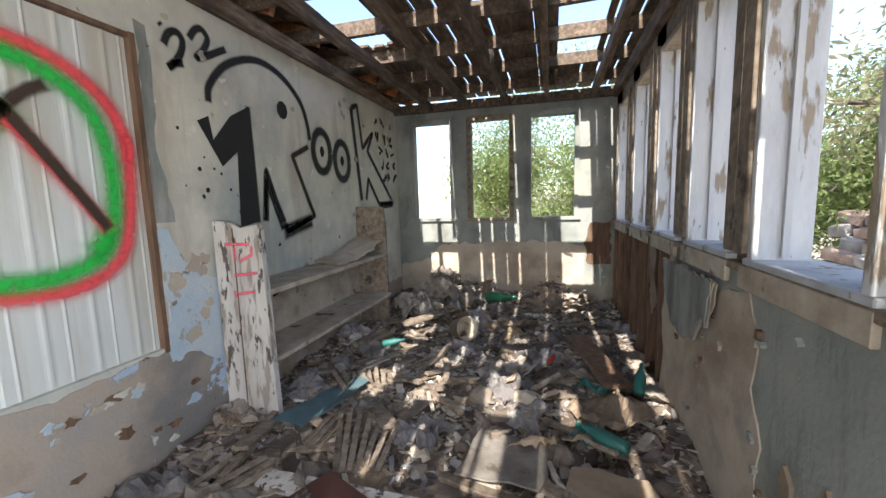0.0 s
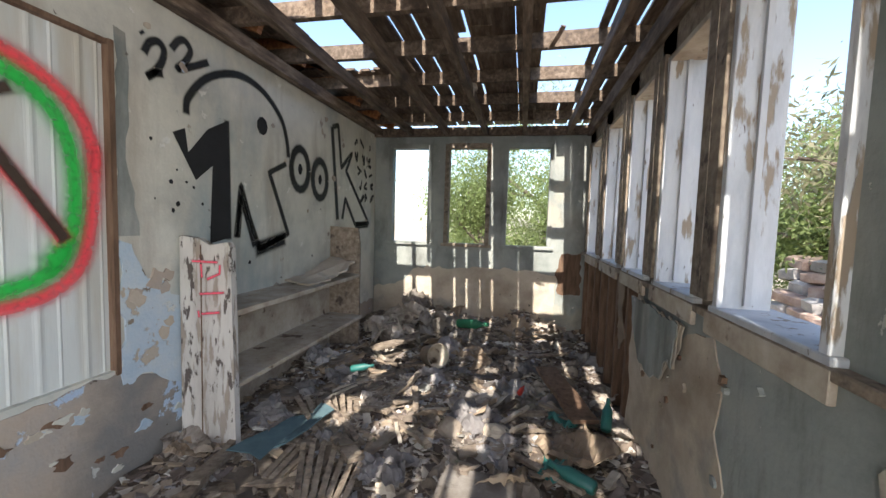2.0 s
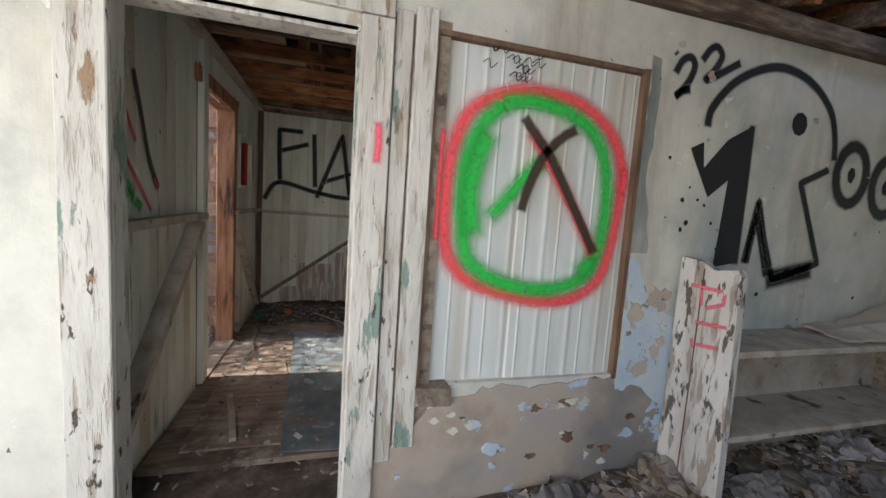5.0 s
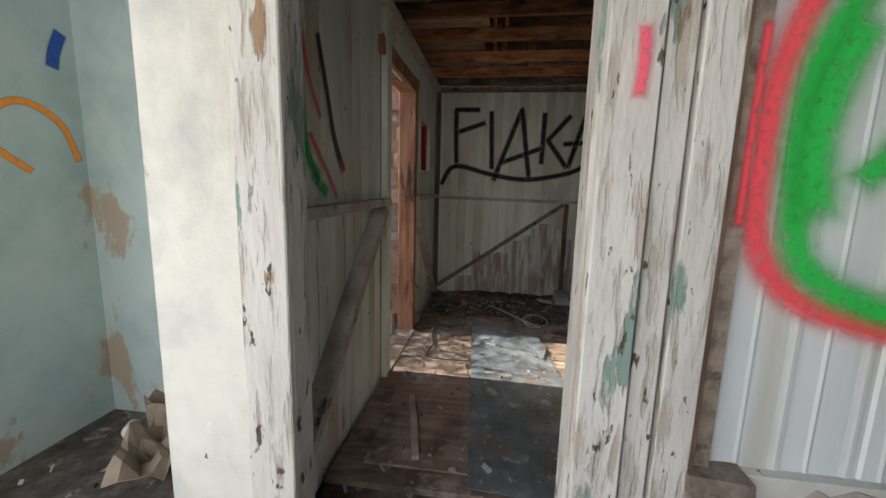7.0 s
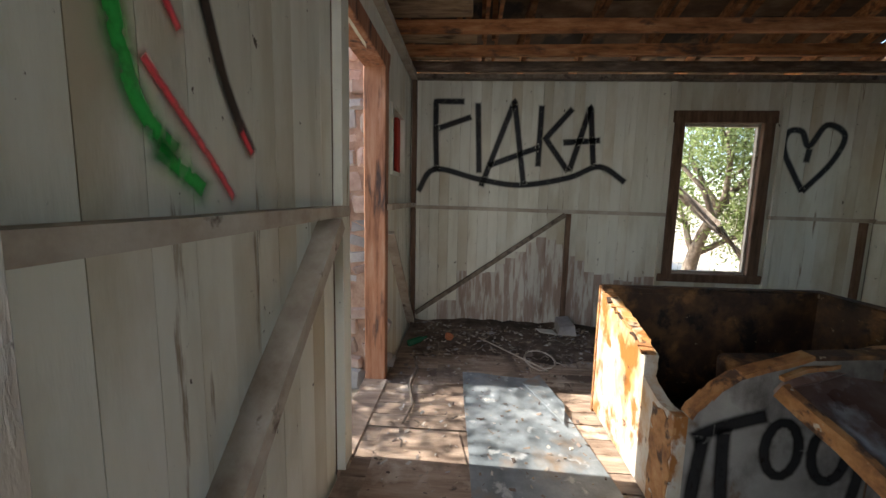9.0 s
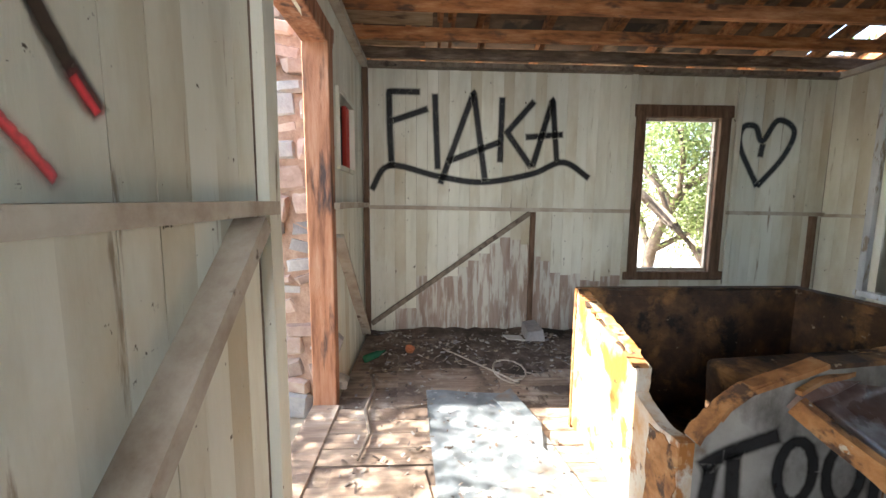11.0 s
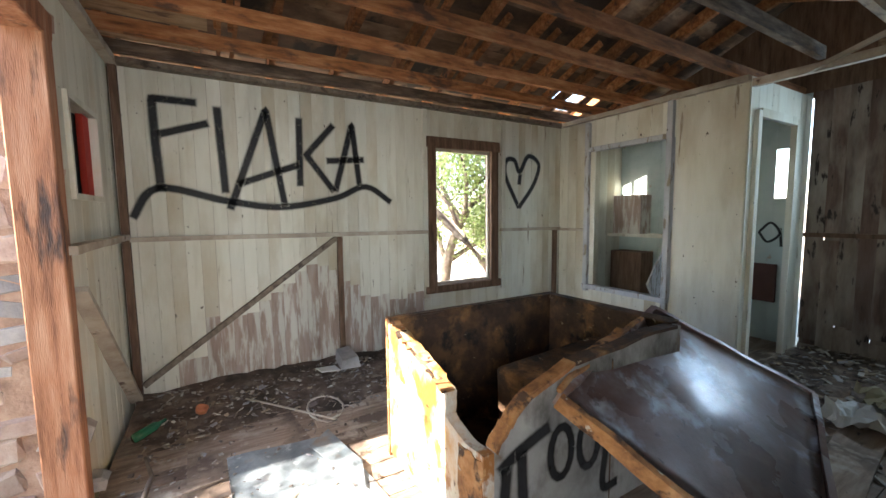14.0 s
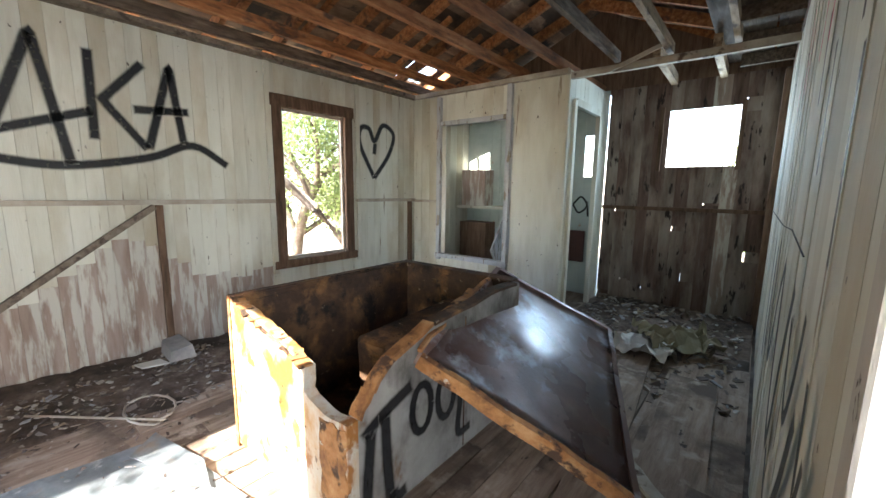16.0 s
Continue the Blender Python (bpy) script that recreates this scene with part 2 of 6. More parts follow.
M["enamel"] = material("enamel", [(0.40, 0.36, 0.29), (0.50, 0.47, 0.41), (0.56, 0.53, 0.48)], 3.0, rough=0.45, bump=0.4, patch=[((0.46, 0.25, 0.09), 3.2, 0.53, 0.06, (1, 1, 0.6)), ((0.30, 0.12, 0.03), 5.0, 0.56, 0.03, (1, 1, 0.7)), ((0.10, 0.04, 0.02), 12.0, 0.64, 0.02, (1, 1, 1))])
# freezer enamel with the side's shade mixed into the colour, plus rust and stains
M["enamel_shaded"] = material("enamel_shaded", [(0.14, 0.13, 0.12), (0.27, 0.26, 0.245), (0.36, 0.35, 0.33)], 3.0, rough=0.5, bump=0.3, patch=[((0.26, 0.12, 0.04), 5.0, 0.64, 0.04, (1, 1, 0.6)), ((0.06, 0.05, 0.045), 2.5, 0.58, 0.06, (1, 1, 0.6))])
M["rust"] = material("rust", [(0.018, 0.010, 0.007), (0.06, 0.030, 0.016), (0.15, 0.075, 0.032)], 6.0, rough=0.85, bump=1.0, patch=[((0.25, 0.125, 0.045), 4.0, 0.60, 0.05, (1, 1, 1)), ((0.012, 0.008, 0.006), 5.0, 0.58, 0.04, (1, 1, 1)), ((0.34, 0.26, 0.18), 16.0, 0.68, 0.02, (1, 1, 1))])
M["rust_orange"] = material("rust_orange", [(0.12, 0.05, 0.02), (0.36, 0.16, 0.055), (0.48, 0.28, 0.13)], 9.0, rough=0.8, bump=0.8, patch=[((0.07, 0.035, 0.02), 12.0, 0.58, 0.04, (1, 1, 1)), ((0.5, 0.44, 0.36), 18.0, 0.68, 0.02, (1, 1, 1))])
M["lid_metal"] = material("lid_metal", [(0.12, 0.062, 0.047), (0.21, 0.125, 0.105), (0.34, 0.27, 0.25)], 2.2, rough=0.3, bump=0.15, metallic=0.15, patch=[((0.11, 0.055, 0.043), 1.7, 0.53, 0.06, (1, 1, 1)), ((0.03, 0.018, 0.015), 20.0, 0.68, 0.02, (1, 1, 1)), ((0.46, 0.46, 0.50), 2.4, 0.61, 0.04, (1, 1, 1))], gloss=(2.0, 0.14, 0.45))
M["stone"] = material("stone", [(0.24, 0.16, 0.13), (0.38, 0.27, 0.22), (0.46, 0.37, 0.31)], 6.0, rough=0.95, bump=0.9, vary=0.3)
M["stone_grey"] = material("stone_grey", [(0.22, 0.21, 0.21), (0.33, 0.31, 0.30), (0.42, 0.38, 0.35)], 6.0, rough=0.95, bump=0.9, vary=0.25)
M["mortar"] = material("mortar", [(0.20, 0.12, 0.085), (0.33, 0.21, 0.15), (0.42, 0.29, 0.21)], 12.0, rough=1.0, bump=1.0)
M["sand"] = material("sand", [(0.30, 0.24, 0.17), (0.42, 0.35, 0.26), (0.50, 0.43, 0.33)], 0.8, rough=1.0, bump=0.8, fine=20, patch=[((0.20, 0.19, 0.11), 1.5, 0.60, 0.05, (1, 1, 1))])
M["hill"] = material("hill", [(0.30, 0.27, 0.22), (0.38, 0.34, 0.28)], 0.03, rough=1.0, fine=0.6)
M["bark"] = material("bark", [(0.08, 0.06, 0.045), (0.16, 0.125, 0.10), (0.25, 0.21, 0.17)], 8.0, rough=0.95, bump=0.9)
M["black_spray"] = material("black_spray", [(0.012, 0.012, 0.013), (0.02, 0.02, 0.022)], 5.0, rough=0.95)
M["teal"] = material("teal", [(0.015, 0.08, 0.075), (0.02, 0.14, 0.12)], 5.0, rough=0.5)
M["blue_cloth"] = material("blue_cloth", [(0.05, 0.09, 0.11), (0.09, 0.15, 0.17)], 8.0)
M["red_board"] = material("red_board", [(0.07, 0.025, 0.02), (0.10, 0.04, 0.03)], 5.0, rough=0.6)
M["white_plastic"] = material("white_plastic", [(0.50, 0.49, 0.46), (0.62, 0.60, 0.57)], 5.0, rough=0.5)
M["orange_plastic"] = material("orange_plastic", [(0.45, 0.13, 0.05), (0.55, 0.2, 0.09)], 5.0, rough=0.5)
M["red_paint"] = material("red_paint", [(0.4, 0.03, 0.02), (0.5, 0.05, 0.03)], 5.0)
M["yellow_foam"] = material("yellow_foam", [(0.20, 0.17, 0.10), (0.30, 0.26, 0.17)], 6.0, bump=1.0)
M["glass_green"] = material("glass_green", [(0.02, 0.10, 0.05), (0.03, 0.15, 0.08)], 5.0, rough=0.15)


def leaf_material(name, a, b):
    m = bpy.data.materials.new(name)
    m.use_nodes = True
    n, l = m.node_tree.nodes, m.node_tree.links
    p = n["Principled BSDF"]
    g = n.new("ShaderNodeNewGeometry")
    r = n.new("ShaderNodeValToRGB")
    r.color_ramp.elements[0].color, r.color_ramp.elements[1].color = (*a, 1), (*b, 1)
    l.new(g.outputs["Random Per Island"], r.inputs["Fac"])
    l.new(r.outputs[0], p.inputs["Base Color"])
    p.inputs["Roughness"].default_value = 0.6
    t = n.new("ShaderNodeBsdfTranslucent")
    l.new(r.outputs[0], t.inputs["Color"])
    mx = n.new("ShaderNodeMixShader")
    mx.inputs[0].default_value = 0.45
    l.new(p.outputs[0], mx.inputs[1])
    l.new(t.outputs[0], mx.inputs[2])
    l.new(mx.outputs[0], n["Material Output"].inputs["Surface"])
    return m


M["leaf"] = leaf_material("leaf", (0.14, 0.19, 0.06), (0.30, 0.36, 0.14))
M["leaf_dry"] = leaf_material("leaf_dry", (0.16, 0.16, 0.09), (0.32, 0.30, 0.18))


def spray(name, colour, soft=0.5):
    """Sprayed paint: a thin coat that fades out at the stroke's edges and ends (uv.x runs -1 to 1 across, uv.y rises to 1 at the ends)."""
    m = bpy.data.materials.new(name)
    m.use_nodes = True
    n, l = m.node_tree.nodes, m.node_tree.links
    p = n["Principled BSDF"]
    p.inputs["Base Color"].default_value = (*colour, 1)
    p.inputs["Roughness"].default_value = 0.65
    uv = n.new("ShaderNodeUVMap")
    uv.uv_map = "UVMap"
    sep = n.new("ShaderNodeSeparateXYZ")
    l.new(uv.outputs[0], sep.inputs[0])
    ab = n.new("ShaderNodeMath")
    ab.operation = "ABSOLUTE"
    l.new(sep.outputs[0], ab.inputs[0])
    r = n.new("ShaderNodeMapRange")
    r.interpolation_type = "SMOOTHSTEP"
    r.inputs["From Min"].default_value, r.inputs["From Max"].default_value = 1.0 - soft, 1.0
    r.inputs["To Min"].default_value, r.inputs["To Max"].default_value = 1.0, 0.0
    far = n.new("ShaderNodeMath")
    far.operation = "MAXIMUM"
    l.new(ab.outputs[0], far.inputs[0])
    l.new(sep.outputs[1], far.inputs[1])
    l.new(far.outputs[0], r.inputs["Value"])
    g = n.new("ShaderNodeNewGeometry")
    z = n.new("ShaderNodeTexNoise")
    z.inputs["Scale"].default_value, z.inputs["Detail"].default_value = 40, 8
    l.new(g.outputs["Position"], z.inputs["Vector"])
    k = n.new("ShaderNodeMapRange")
    k.inputs["From Min"].default_value, k.inputs["From Max"].default_value = 0.3, 0.5
    k.inputs["To Min"].default_value = 0.8
    l.new(z.outputs["Fac"], k.inputs["Value"])
    mu = n.new("ShaderNodeMath")
    mu.operation = "MULTIPLY"
    l.new(r.outputs[0], mu.inputs[0])
    l.new(k.outputs[0], mu.inputs[1])
    pw = n.new("ShaderNodeMath")
    pw.operation = "POWER"
    pw.inputs[1].default_value = 2.2 if soft > 0.7 else 1.0
    l.new(mu.outputs[0], pw.inputs[0])
    l.new(pw.outputs[0], p.inputs["Alpha"])
    return m


M["sp_black"] = spray("sp_black", (0.012, 0.012, 0.013), 0.65)
M["sp_green"] = spray("sp_green", (0.015, 0.47, 0.06), 1.0)
M["sp_red"] = spray("sp_red", (0.82, 0.07, 0.09), 1.0)
M["sp_pink"] = spray("sp_pink", (0.85, 0.10, 0.16), 1.0)
M["sp_orange"] = spray("sp_orange", (0.85, 0.28, 0.03), 0.4)
M["sp_blue"] = spray("sp_blue", (0.02, 0.08, 0.35), 0.4)
M["sp_dark"] = spray("sp_dark", (0.05, 0.03, 0.02), 0.7)


# ---- builders ----
def mesh_of(name, bm, mat, smooth=False):
    me = bpy.data.meshes.new(name)
    bmesh.ops.recalc_face_normals(bm, faces=bm.faces)
    bm.to_mesh(me)
    bm.free()
    me.materials.append(mat)
    if smooth:
        for p in me.polygons:
            p.use_smooth = True
    return me


def part(name, bm, mat, parent=None, label="", smooth=False):
    ob = new(name, mesh_of(name, bm, mat, smooth))
    if parent:
        ob.parent = parent
    if label:
        ob["label"] = label
    return ob


def empty(name, at=(0, 0, 0)):
    ob = new(name)
    ob.location = at
    return ob


def box(bm, x0, x1, y0, y1, z0, z1, wob=0.0):
    v = [bm.verts.new((x + rnd.uniform(-wob, wob), y + rnd.uniform(-wob, wob), z + rnd.uniform(-wob, wob))) for x in (x0, x1) for y in (y0, y1) for z in (z0, z1)]
    for f in ((0, 1, 3, 2), (4, 6, 7, 5), (0, 4, 5, 1), (2, 3, 7, 6), (0, 2, 6, 4), (1, 5, 7, 3)):
        bm.faces.new([v[i] for i in f])
    return v


def boxm(*a, wob=0.0, bevel=0.0):
    bm = bmesh.new()
    box(bm, *a, wob=wob)
    if bevel:
        bmesh.ops.bevel(bm, geom=list(bm.edges), offset=bevel, segments=1, affect="EDGES")
    return bm


def beam(p, q, w, h, up=(0, 0, 1), bevel=0.004, segs=6, wob=0.003):
    """A timber from p to q, w wide and h high, slightly crooked and worn."""
    p, q = Vector(p), Vector(q)
    d = (q - p).normalized()
    s = d.cross(Vector(up)).normalized()
    u = s.cross(d)
    bm = bmesh.new()
    rings = []
    for i in range(segs + 1):
        c = p.lerp(q, i / segs) + s * rnd.uniform(-wob, wob) + u * rnd.uniform(-wob, wob)
        rings.append([bm.verts.new(c + s * a * w / 2 + u * b * h / 2) for a, b in ((-1, -1), (1, -1), (1, 1), (-1, 1))])
    for a, b in zip(rings, rings[1:]):
        for i in range(4):
            bm.faces.new((a[i], a[(i + 1) % 4], b[(i + 1) % 4], b[i]))
    bm.faces.new(rings[0][::-1])
    bm.faces.new(rings[-1])
    return bm


def slab(poly, a0, a1, axis):
    """A plate with the outline poly, from a0 to a1 along axis ('x', 'y' or 'z')."""
    bm = bmesh.new()
    put = {"x": lambda a, p: (a, p[0], p[1]), "y": lambda a, p: (p[0], a, p[1]), "z": lambda a, p: (p[0], p[1], a)}[axis]
    lo = [bm.verts.new(put(a0, p)) for p in poly]
    hi = [bm.verts.new(put(a1, p)) for p in poly]
    bm.faces.new(lo)
    bm.faces.new(hi[::-1])
    for i in range(len(poly)):
        j = (i + 1) % len(poly)
        bm.faces.new((lo[i], lo[j], hi[j], hi[i]))
    bm.normal_update()
    bmesh.ops.triangulate(bm, faces=[f for f in bm.faces if len(f.verts) > 4], ngon_method="EAR_CLIP")
    return bm


def ragged(points, step=0.05, amp=0.02):
    """The polyline with small random teeth added."""
    out = []
    for (a, b), (c, d) in zip(points, points[1:]):
        n = max(1, int(math.hypot(c - a, d - b) / step))
        for i in range(n):
            t = i / n
            k = 0 if i == 0 else 1
            out.append((a + (c - a) * t + k * rnd.uniform(-amp, amp), b + (d - b) * t + k * rnd.uniform(-amp, amp)))
    out.append(points[-1])
    return out


def smooth_line(pts, n=6):
    if len(pts) < 3:
        return pts
    p = [Vector(q) for q in pts]
    p = [2 * p[0] - p[1]] + p + [2 * p[-1] - p[-2]]
    out = []
    for i in range(1, len(p) - 2):
        for k in range(n):
            t = k / n
            out.append(0.5 * ((2 * p[i]) + (p[i + 1] - p[i - 1]) * t + (2 * p[i - 1] - 5 * p[i] + 4 * p[i + 1] - p[i + 2]) * t * t + (3 * p[i] - p[i - 1] - 3 * p[i + 1] + p[i + 2]) * t ** 3))
    out.append(p[-2])
    return [tuple(q) for q in out]


def stroke(name, pts, width, place, mat, parent, curved=True):
    """A sprayed line on a wall: pts in the wall's own two axes, place maps them into the world."""
    line = [Vector(q) for q in (smooth_line(pts) if curved else pts)]
    pts = [line[0]]
    for a, b in zip(line, line[1:]):
        k = max(1, int((b - a).length / (width * 0.25)))
        pts += [a.lerp(b, (i + 1) / k) for i in range(k)]
    run = [0.0]
    for a, b in zip(pts, pts[1:]):
        run.append(run[-1] + (b - a).length)
    closed = (pts[0] - pts[-1]).length < 1e-4
    fade = [0.0 if closed else max(0.0, 1 - min(r, run[-1] - r) / (width * 0.55)) for r in run]
    bm = bmesh.new()
    uv = bm.loops.layers.uv.new("UVMap")
    rows = []
    for i, q in enumerate(pts):
        d = (pts[min(i + 1, len(pts) - 1)] - pts[max(i - 1, 0)]).normalized()
        s = Vector((-d.y, d.x)) * width / 2
        rows.append([bm.verts.new(place(*(q + s * k))) for k in (-1, 0, 1)])
    for i, (a, b) in enumerate(zip(rows, rows[1:])):
        for k in (0, 1):
            f = bm.faces.new((a[k], a[k + 1], b[k + 1], b[k]))
            for lp, u, e in zip(f.loops, (k - 1, k, k, k - 1), (fade[i], fade[i], fade[i + 1], fade[i + 1])):
                lp[uv].uv = (u, e)
    return part(name, bm, mat, parent)


def fill(name, poly, place, mat, parent):
    bm = bmesh.new()
    f = bm.faces.new([bm.verts.new(place(*q)) for q in poly])
    f.normal_update()
    bmesh.ops.triangulate(bm, faces=[f], ngon_method="EAR_CLIP")
    return part(name, bm, mat, parent)


UNIT = {}


def piece(name, mat, parent, x0, x1, y0, y1, z0, z1, tilt=0.0):
    """One board, tile or slat: an object of its own on a shared block."""
    if (name, mat) not in UNIT:
        UNIT[(name, mat)] = mesh_of(name, boxm(-0.5, 0.5, -0.5, 0.5, -0.5, 0.5), M[mat])
    ob = new(name, UNIT[(name, mat)])
    ob.parent = parent
    ob.matrix_basis = Matrix.LocRotScale(((x0 + x1) / 2, (y0 + y1) / 2, (z0 + z1) / 2), Euler((0, 0, tilt)), (x1 - x0, y1 - y0, z1 - z0))
    return ob


def spans(a, b, holes):
    """The stretches of a..b that the holes leave."""
    cuts, out = sorted(holes), []
    for h0, h1 in cuts:
        if h0 > a:
            out.append((a, min(h0, b)))
        a = max(a, h1)
    if a < b:
        out.append((a, b))
    return [s for s in out if s[1] - s[0] > 0.005]


def boarded(parent, axis, fixed, thick, a0, a1, z0, z1, holes=(), width=0.105, mat="board_white", pick=None):
    """Upright boards along a wall, with small uneven gaps. holes: (a0, a1, z0, z1)."""
    a = a0
    while a < a1 - 0.01:
        b = min(a + width * rnd.uniform(0.96, 1.04), a1)
        cut = [(h[2], h[3]) for h in holes if h[0] < (a + b) / 2 < h[1]]
        for s in spans(z0, z1, cut):
            off = rnd.uniform(0, 0.004)
            lo, hi = fixed + (off if thick > 0 else thick - off), fixed + (thick + off if thick > 0 else -off)
            lo, hi = min(lo, hi), max(lo, hi)
            kind = pick((a + b) / 2, s) if pick else mat
            for z_a, z_b, k in (kind if isinstance(kind, list) else [(s[0], s[1], kind)]):
                if axis == "x":
                    piece("board", k, parent, lo, hi, a + 0.0008, b - 0.0008, z_a, z_b)
                else:
                    piece("board", k, parent, a + 0.0008, b - 0.0008, lo, hi, z_a, z_b)
        a = b


def wall(name, axis, lo, hi, a0, a1, z0, z1, holes, mat):
    """A wall with thickness and real openings, of abutting blocks merged into one mesh."""
    bm = bmesh.new()
    ac = sorted({a0, a1, *[h[0] for h in holes], *[h[1] for h in holes]})
    zc = sorted({z0, z1, *[h[2] for h in holes], *[h[3] for h in holes]})
    ac = [c for c in ac if a0 <= c <= a1]
    zc = [c for c in zc if z0 <= c <= z1]
    solid = {}
    for i in range(len(ac) - 1):
        for j in range(len(zc) - 1):
            m, k = (ac[i] + ac[i + 1]) / 2, (zc[j] + zc[j + 1]) / 2
            solid[i, j] = not any(h[0] < m < h[1] and h[2] < k < h[3] for h in holes)
    P = (lambda t, a, z: (t, a, z)) if axis == "x" else (lambda t, a, z: (a, t, z))
    V = {}

    def v(t, i, j):
        if (t, i, j) not in V:
            V[t, i, j] = bm.verts.new(P(t, ac[i], zc[j]))
        return V[t, i, j]

    for (i, j), s in solid.items():
        if not s:
            continue
        for t in (lo, hi):
            bm.faces.new((v(t, i, j), v(t, i + 1, j), v(t, i + 1, j + 1), v(t, i, j + 1)))
        for di, dj, e in ((-1, 0, ((i, j), (i, j + 1))), (1, 0, ((i + 1, j), (i + 1, j + 1))), (0, -1, ((i, j), (i + 1, j))), (0, 1, ((i, j + 1), (i + 1, j + 1)))):
            if not solid.get((i + di, j + dj), False):
                bm.faces.new((v(lo, *e[0]), v(lo, *e[1]), v(hi, *e[1]), v(hi, *e[0])))
    ob = part(name, bm, M[mat])
    return tagged(ob, kind="structure")


# ---- plan ----
XW = -1.14     # face of the wall between the rooms, towards the long room
XB = -1.22     # its other face
XE = 1.42      # face of the long room's window wall
YN = 5.49      # far wall of the long room
YS = -1.55     # south end
XF = -4.87     # far wall of the boarded room
YB = -0.12     # door wall of the boarded room
TOP = 2.42

# ---- ground and outside ----
bm = bmesh.new()
bmesh.ops.create_grid(bm, x_segments=60, y_segments=60, size=30)
for v in bm.verts:
    r = math.hypot(v.co.x, v.co.y)
    if r > 6.5:
        v.co.z = noise.noise(Vector((v.co.x * 0.15, v.co.y * 0.15, 0))) * min(1, (r - 6.5) / 8) * 0.7
        v.co.z -= max(0, v.co.y - 8) * 0.06
edge = [v for v in bm.verts if max(abs(v.co.x), abs(v.co.y)) > 29.9]
for v in edge:
    v.co.x, v.co.y, v.co.z = v.co.x * 40, v.co.y * 40, -6
for v in bm.verts:
    v.co.z -= 0.12
ground = tagged(part("ground", bm, M["sand"], smooth=True), "dry sandy desert ground with sparse brush", "ground", kind="structure")


def hill(x, y, rx, ry, h, seed):
    bm = bmesh.new()
    bmesh.ops.create_grid(bm, x_segments=40, y_segments=12, size=1)
    for v in bm.verts:
        f = max(0, 1 - v.co.x ** 2) * max(0, 1 - v.co.y ** 2)
        v.co.z = h * f * (0.8 + 0.5 * noise.noise(Vector((v.co.x * 3 + seed, v.co.y * 2, seed)))) - 8
        v.co.x, v.co.y = x + v.co.x * rx, y + v.co.y * ry
    return tagged(part("hill", bm, M["hill"], smooth=True), "low hazy desert hill on the horizon", "hill", kind="structure")


hill(-60, 420, 300, 60, 22, 1)
hill(200, 380, 200, 60, 26, 5)


def tube(bm, pts, radii, sides=7):
    rings = []
    for i, p in enumerate(pts):
        p = Vector(p)
        d = (Vector(pts[min(i + 1, len(pts) - 1)]) - Vector(pts[max(i - 1, 0)])).normalized()
        s = d.orthogonal().normalized()
        u = d.cross(s)
        rings.append([bm.verts.new(p + (s * math.cos(a) + u * math.sin(a)) * radii[i]) for a in [2 * math.pi * k / sides for k in range(sides)]])
    for a, b in zip(rings, rings[1:]):
        for k in range(sides):
            bm.faces.new((a[k], a[(k + 1) % sides], b[(k + 1) % sides], b[k]))
    bm.faces.new(rings[0][::-1])
    bm.faces.new(rings[-1])


def tree(x, y, z, height, spread, leaves, seed, leaf="leaf", low=0.35, label="feathery green desert tree with leaning limbs"):
    """A tapered trunk, forked limbs and twigs, and a crown of many narrow leaves hung along the twigs."""
    g = random.Random(seed)
    top = tagged(empty("tree", (x, y, z)), label, "tree", "trees around the house")
    bt, bl = bmesh.new(), []
    tips = []

    def grow(p, d, length, r, depth):
        pts, rad = [p.copy()], [r]
        q, e = p.copy(), d.normalized()
        n = 5
        for i in range(n):
            e = (e + Vector((g.uniform(-0.25, 0.25), g.uniform(-0.25, 0.25), g.uniform(-0.12, 0.2)))).normalized()
            q = q + e * length / n
            pts.append(q.copy())
            rad.append(r * (1 - 0.55 * (i + 1) / n))
            if depth >= 2:
                tips.append((q.copy(), e.copy()))
        tube(bt, pts, rad, 7 if depth < 2 else 4)
        if depth < 3:
            for k in range(3 if depth else 5):
                at = pts[g.randint(2, n)]
                a = g.uniform(0, 6.28)
                e2 = (e * 0.6 + Vector((math.cos(a), math.sin(a), g.uniform(-0.1, 0.6)))).normalized()
                grow(at, e2, length * g.uniform(0.5, 0.75), r * 0.45, depth + 1)

    grow(Vector((0, 0, -0.1)), Vector((g.uniform(-0.3, 0.3), g.uniform(-0.3, 0.3), 1)), height * low, height * 0.028, 0)
    me = part("trunk", bt, M["bark"], top, smooth=True)
    vs, fs = [], []
    for i in range(leaves):
        p, e = g.choice(tips)
        c = p + Vector((g.gauss(0, 1), g.gauss(0, 1), g.gauss(0, 1))) * spread
        d = Vector((g.gauss(0, 1), g.gauss(0, 1), g.gauss(-0.5, 0.8))).normalized()
        s = d.orthogonal().normalized()
        s = (Matrix.Rotation(g.uniform(0, 6.28), 3, d) @ s)
        ln, w = g.uniform(0.05, 0.12), g.uniform(0.007, 0.017)
        k = len(vs)
        vs += [c - d * ln / 2, c + s * w, c + d * ln / 2, c - s * w]
        fs.append((k, k + 1, k + 2, k + 3))
    m = bpy.data.meshes.new("crown")
    m.from_pydata(vs, [], fs)
    m.materials.append(M[leaf])
    cr = new("crown", m)
    cr.parent = top
    return top


